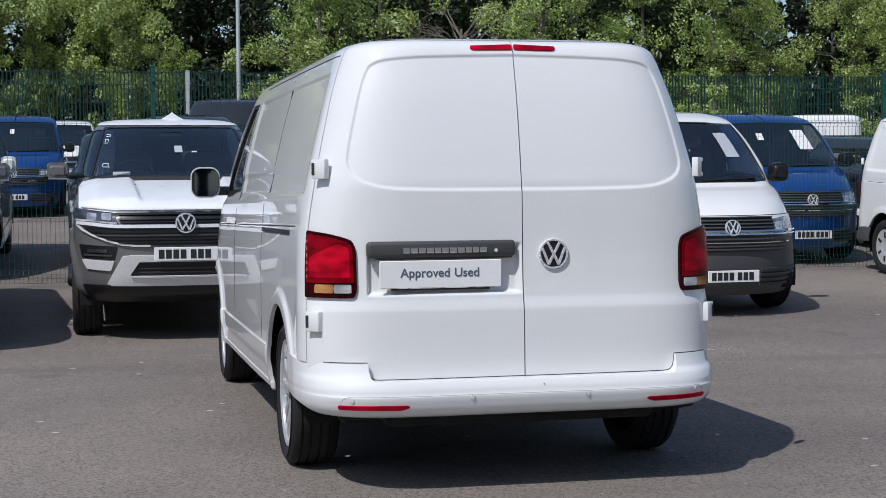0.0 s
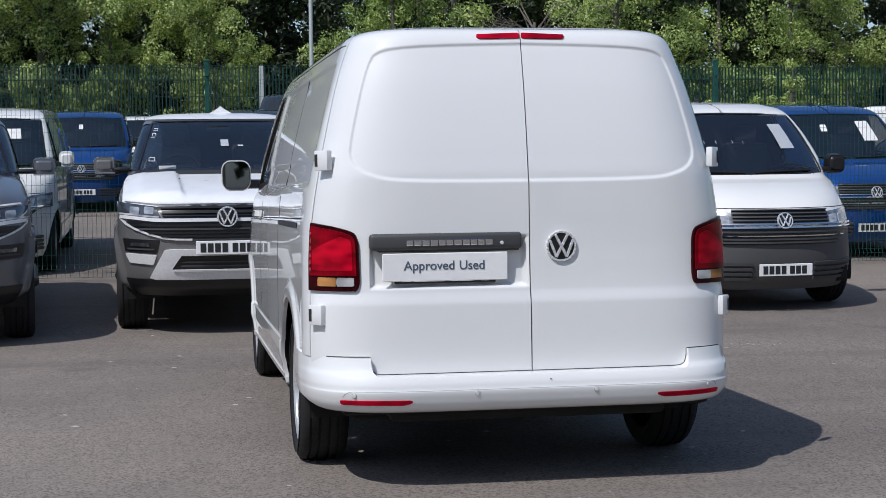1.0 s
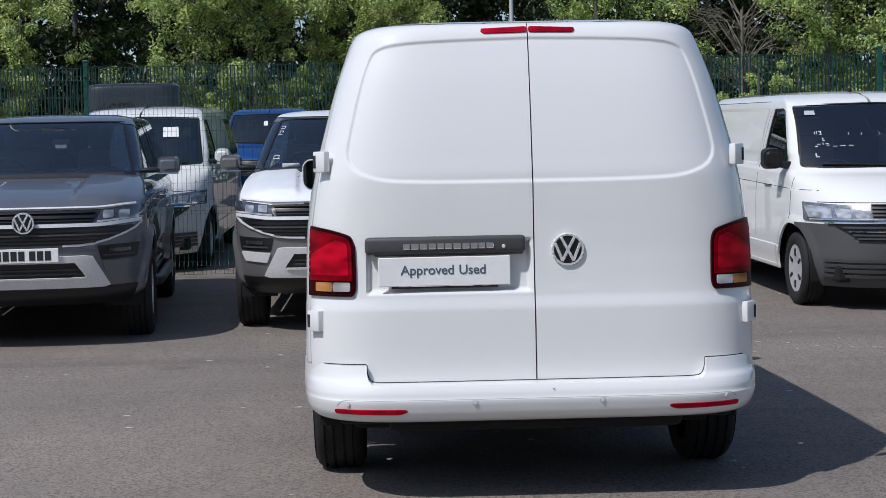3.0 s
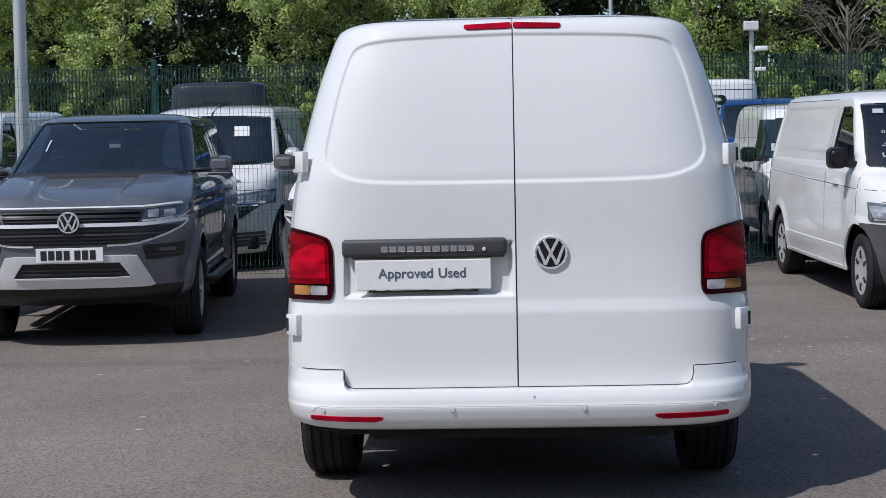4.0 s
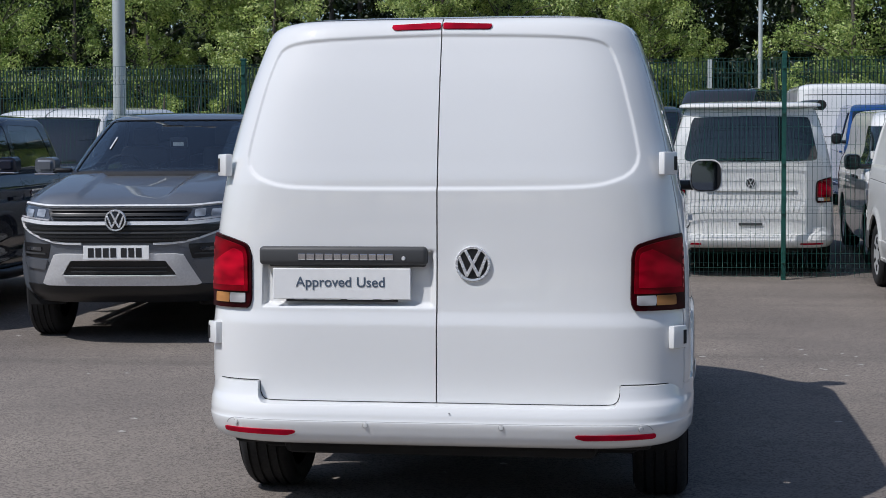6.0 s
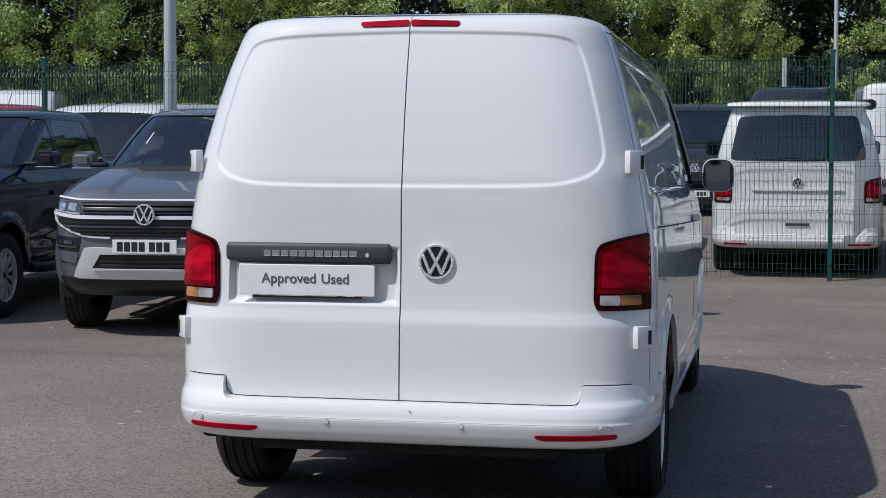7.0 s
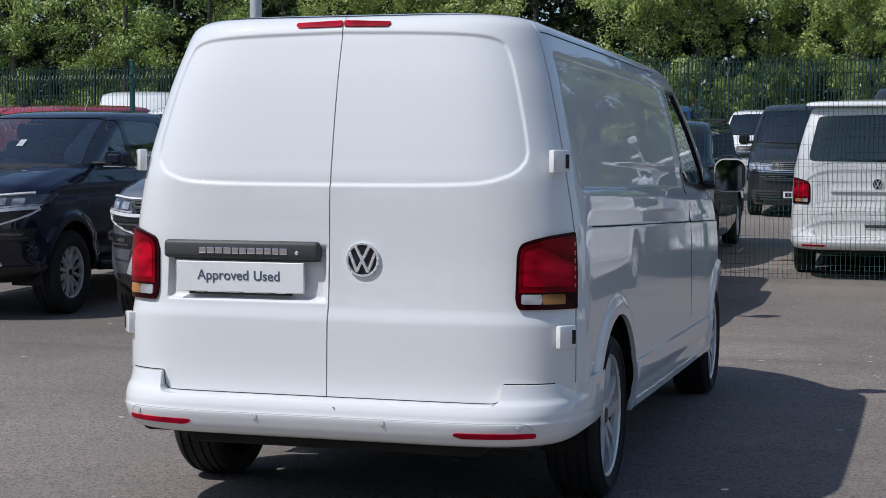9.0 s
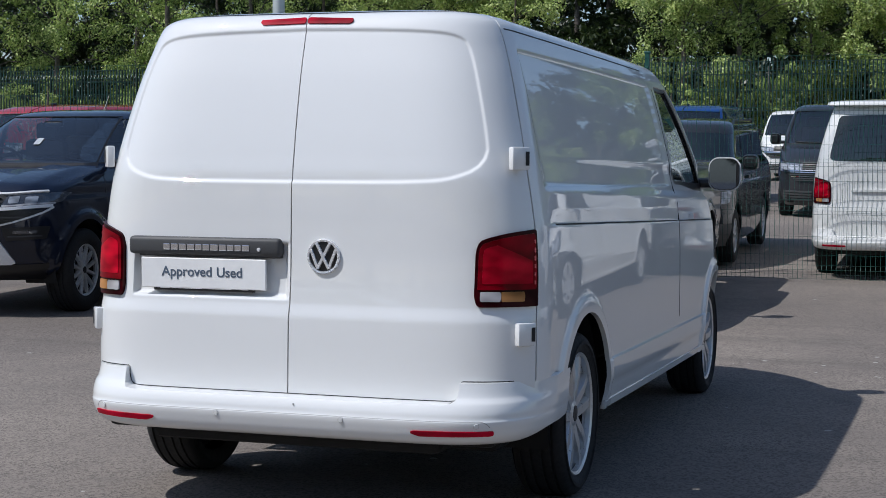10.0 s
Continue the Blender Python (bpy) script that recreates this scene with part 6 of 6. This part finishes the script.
def tree(seed, height, width, leaf_mat, n_tips=100, n_leaf=88, size=0.105, low=0.12, name="tree", label="leafy broadleaf tree beyond the fence or added out of view"):
    rnd = np.random.default_rng(seed)
    root = tagged(empty(name), label, "tree" if name == "tree" else "shrub", "trees along the boundary" if name == "tree" else "shrubs along the boundary")
    lean = rnd.normal(size=2) * 0.12
    bms = [tube([(0, 0, -0.1), (lean[0] * 0.4, lean[1] * 0.4, height * 0.3), (lean[0], lean[1], height * 0.62), (lean[0] * 1.5, lean[1] * 1.5, height * 0.92)], [0.17, 0.13, 0.08, 0.02], 8)]
    tips = []
    limbs = int(n_tips / 4.2)
    for k in range(limbs):
        t = rnd.uniform(low, 0.92)
        az = rnd.uniform(0, 2 * math.pi)
        prof = math.sin(math.pi * min(1, (t - low + 0.16) / (1.12 - low))) ** 0.7
        reach = width * 0.5 * prof * rnd.uniform(0.55, 1.15)
        b = np.array([lean[0] * t, lean[1] * t, height * t])
        e = b + np.array([math.cos(az) * reach, math.sin(az) * reach, reach * rnd.uniform(0.0, 0.6)])
        m = (b + e) / 2 + np.array([0, 0, reach * 0.12])
        if k < limbs * 0.7:
            bms.append(tube([b, m, e], [0.05 * (1.15 - t), 0.03 * (1.15 - t), 0.008], 5))
        tips += [e, m + rnd.normal(size=3) * 0.3, e + rnd.normal(size=3) * 0.42, b + rnd.normal(size=3) * 0.35]
    trunk = part("trunk", join(*bms), M_BARK, root, smooth=True)
    V, F = crown_mesh(rnd, tips, n_leaf, size, width * 0.088)
    c = obj("crown", V, F, leaf_mat, root, smooth=False)
    return root


def bare_tree(x, y, h):
    """A leafless tree: a fan of thin arching branches."""
    rnd = np.random.default_rng(77)
    root = tagged(empty("bare_tree"), "bare leafless tree with arching pale branches", "tree")
    part("trunk", tube([(0, 0, -0.1), (0.1, 0, h * 0.3), (0.15, 0.1, h * 0.62)], [0.16, 0.11, 0.06], 8), M_TWIG, root, smooth=True)
    for k in range(46):
        b = np.array([0.12, 0.05, h * rnd.uniform(0.28, 0.62)])
        az, r = rnd.uniform(0, 2 * math.pi), rnd.uniform(1.4, 3.2)
        tip = b + np.array([math.cos(az) * r, math.sin(az) * r * 0.6, r * rnd.uniform(0.1, 0.9)])
        mid = (b + tip) / 2 + np.array([0, 0, r * rnd.uniform(0.15, 0.32)])
        bms = [tube([b, mid, tip], [0.032, 0.02, 0.006], 5)]
        for q in range(4):
            s0 = mid + (tip - mid) * rnd.uniform(0, 0.8)
            d = (tip - mid) * 0.6 + rnd.normal(size=3) * 0.35
            bms.append(tube([s0, s0 + d * 0.5 + np.array([0, 0, 0.08]), s0 + d], [0.012, 0.009, 0.004], 4))
        part("branch", join(*bms), M_TWIG, root, smooth=True)
    root.matrix_basis = Matrix.Translation((x, y, ground_z(y)))


def plant_trees():
    rnd = random.Random(4)
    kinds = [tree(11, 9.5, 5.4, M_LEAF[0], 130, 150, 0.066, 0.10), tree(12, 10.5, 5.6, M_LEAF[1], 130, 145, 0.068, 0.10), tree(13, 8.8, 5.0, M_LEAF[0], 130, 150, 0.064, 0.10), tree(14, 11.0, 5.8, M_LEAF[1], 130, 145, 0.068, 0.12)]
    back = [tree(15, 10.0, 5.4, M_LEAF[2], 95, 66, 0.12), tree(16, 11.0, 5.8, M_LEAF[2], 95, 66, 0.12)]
    unseen_kind = [tree(21, 10.0, 6.0, M_LEAF[1], 60, 26, 0.26), tree(22, 9.0, 6.0, M_LEAF[2], 60, 26, 0.26)]
    bush = [tree(31, 3.4, 3.4, M_LEAF[0], 30, 130, 0.06, 0.10, "shrub", "leafy green shrub behind the fence"), tree(32, 4.2, 3.0, M_LEAF[1], 30, 130, 0.06, 0.10, "shrub", "leafy green shrub behind the fence")]
    used = set()

    def put(kind, x, y, s, tall=1.0):
        m = Matrix.Translation((x, y, ground_z(y))) @ Matrix.Rotation(rnd.uniform(0, 6.28), 4, "Z")
        if kind not in used:
            used.add(kind)
            kind.matrix_basis = m @ Matrix.Diagonal((s, s, s * tall, 1))
        else:
            c = copy_thing(kind, m)
            c.scale = (s, s, s * tall)

    for k in range(25):
        x = -44 + 3.4 * k + rnd.uniform(-0.7, 0.7)
        if 1.3 < x < 5.6 or -14.2 < x < -8.6 or 10.8 < x < 14.6:
            continue
        # crowns at these places take the colour with sunlit brightness painted in
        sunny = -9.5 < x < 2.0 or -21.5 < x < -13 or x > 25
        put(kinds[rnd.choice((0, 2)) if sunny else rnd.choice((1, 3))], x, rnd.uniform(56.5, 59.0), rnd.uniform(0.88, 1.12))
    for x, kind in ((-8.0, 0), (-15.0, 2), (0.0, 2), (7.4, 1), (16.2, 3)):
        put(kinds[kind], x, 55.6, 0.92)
    # back rows: leaves coloured dark for the shade under the canopy
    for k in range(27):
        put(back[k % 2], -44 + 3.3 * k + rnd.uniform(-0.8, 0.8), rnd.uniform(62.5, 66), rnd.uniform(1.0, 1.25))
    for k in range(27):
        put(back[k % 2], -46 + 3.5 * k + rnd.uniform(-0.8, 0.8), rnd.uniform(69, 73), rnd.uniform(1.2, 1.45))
    for x in (-38, -33.5, -26, -22.5, -20.0, -17.5, -12.5, -9.2, -7.4, -4.6, 4.9, 6.5, 9.6, 12.8, 15.0, 18.2, 21.4, 25.5, 29.0):
        put(bush[rnd.choice((0, 1))], x + rnd.uniform(-0.6, 0.6), rnd.choice((51.2, 51.6, 54.6)) + rnd.uniform(-0.3, 0.3), rnd.uniform(0.7, 1.05))
    bare_tree(12.8, 55.6, 9.5)
    # unseen trees added behind and far left; they darken the sky in reflections
    for k in range(34):
        put(unseen_kind[k % 2], -62 + 3.7 * k, rnd.uniform(-52, -46), 1.45)
    for k in range(12):
        put(unseen_kind[k % 2], -56 + rnd.uniform(-2, 2), -40 + 8.0 * k, 1.3)


def far_wood():
    """The close-grown wood behind the first trees: a deep bank of leaves with trunks in it."""
    rnd = np.random.default_rng(8)
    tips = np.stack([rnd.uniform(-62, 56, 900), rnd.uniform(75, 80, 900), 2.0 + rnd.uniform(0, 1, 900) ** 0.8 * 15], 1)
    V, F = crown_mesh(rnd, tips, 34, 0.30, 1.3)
    # low bank of shade-coloured leaves, standing for the dark under the trees
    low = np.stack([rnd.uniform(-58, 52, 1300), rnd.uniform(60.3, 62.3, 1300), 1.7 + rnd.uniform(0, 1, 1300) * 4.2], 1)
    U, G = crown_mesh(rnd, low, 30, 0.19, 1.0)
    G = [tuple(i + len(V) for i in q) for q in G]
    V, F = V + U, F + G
    tagged(obj("far_wood", V, F, M_LEAF[2], smooth=False), "dense green wood behind the trees, shade put into its leaf colour", "wood", kind="stuff")


far_wood()
plant_trees()
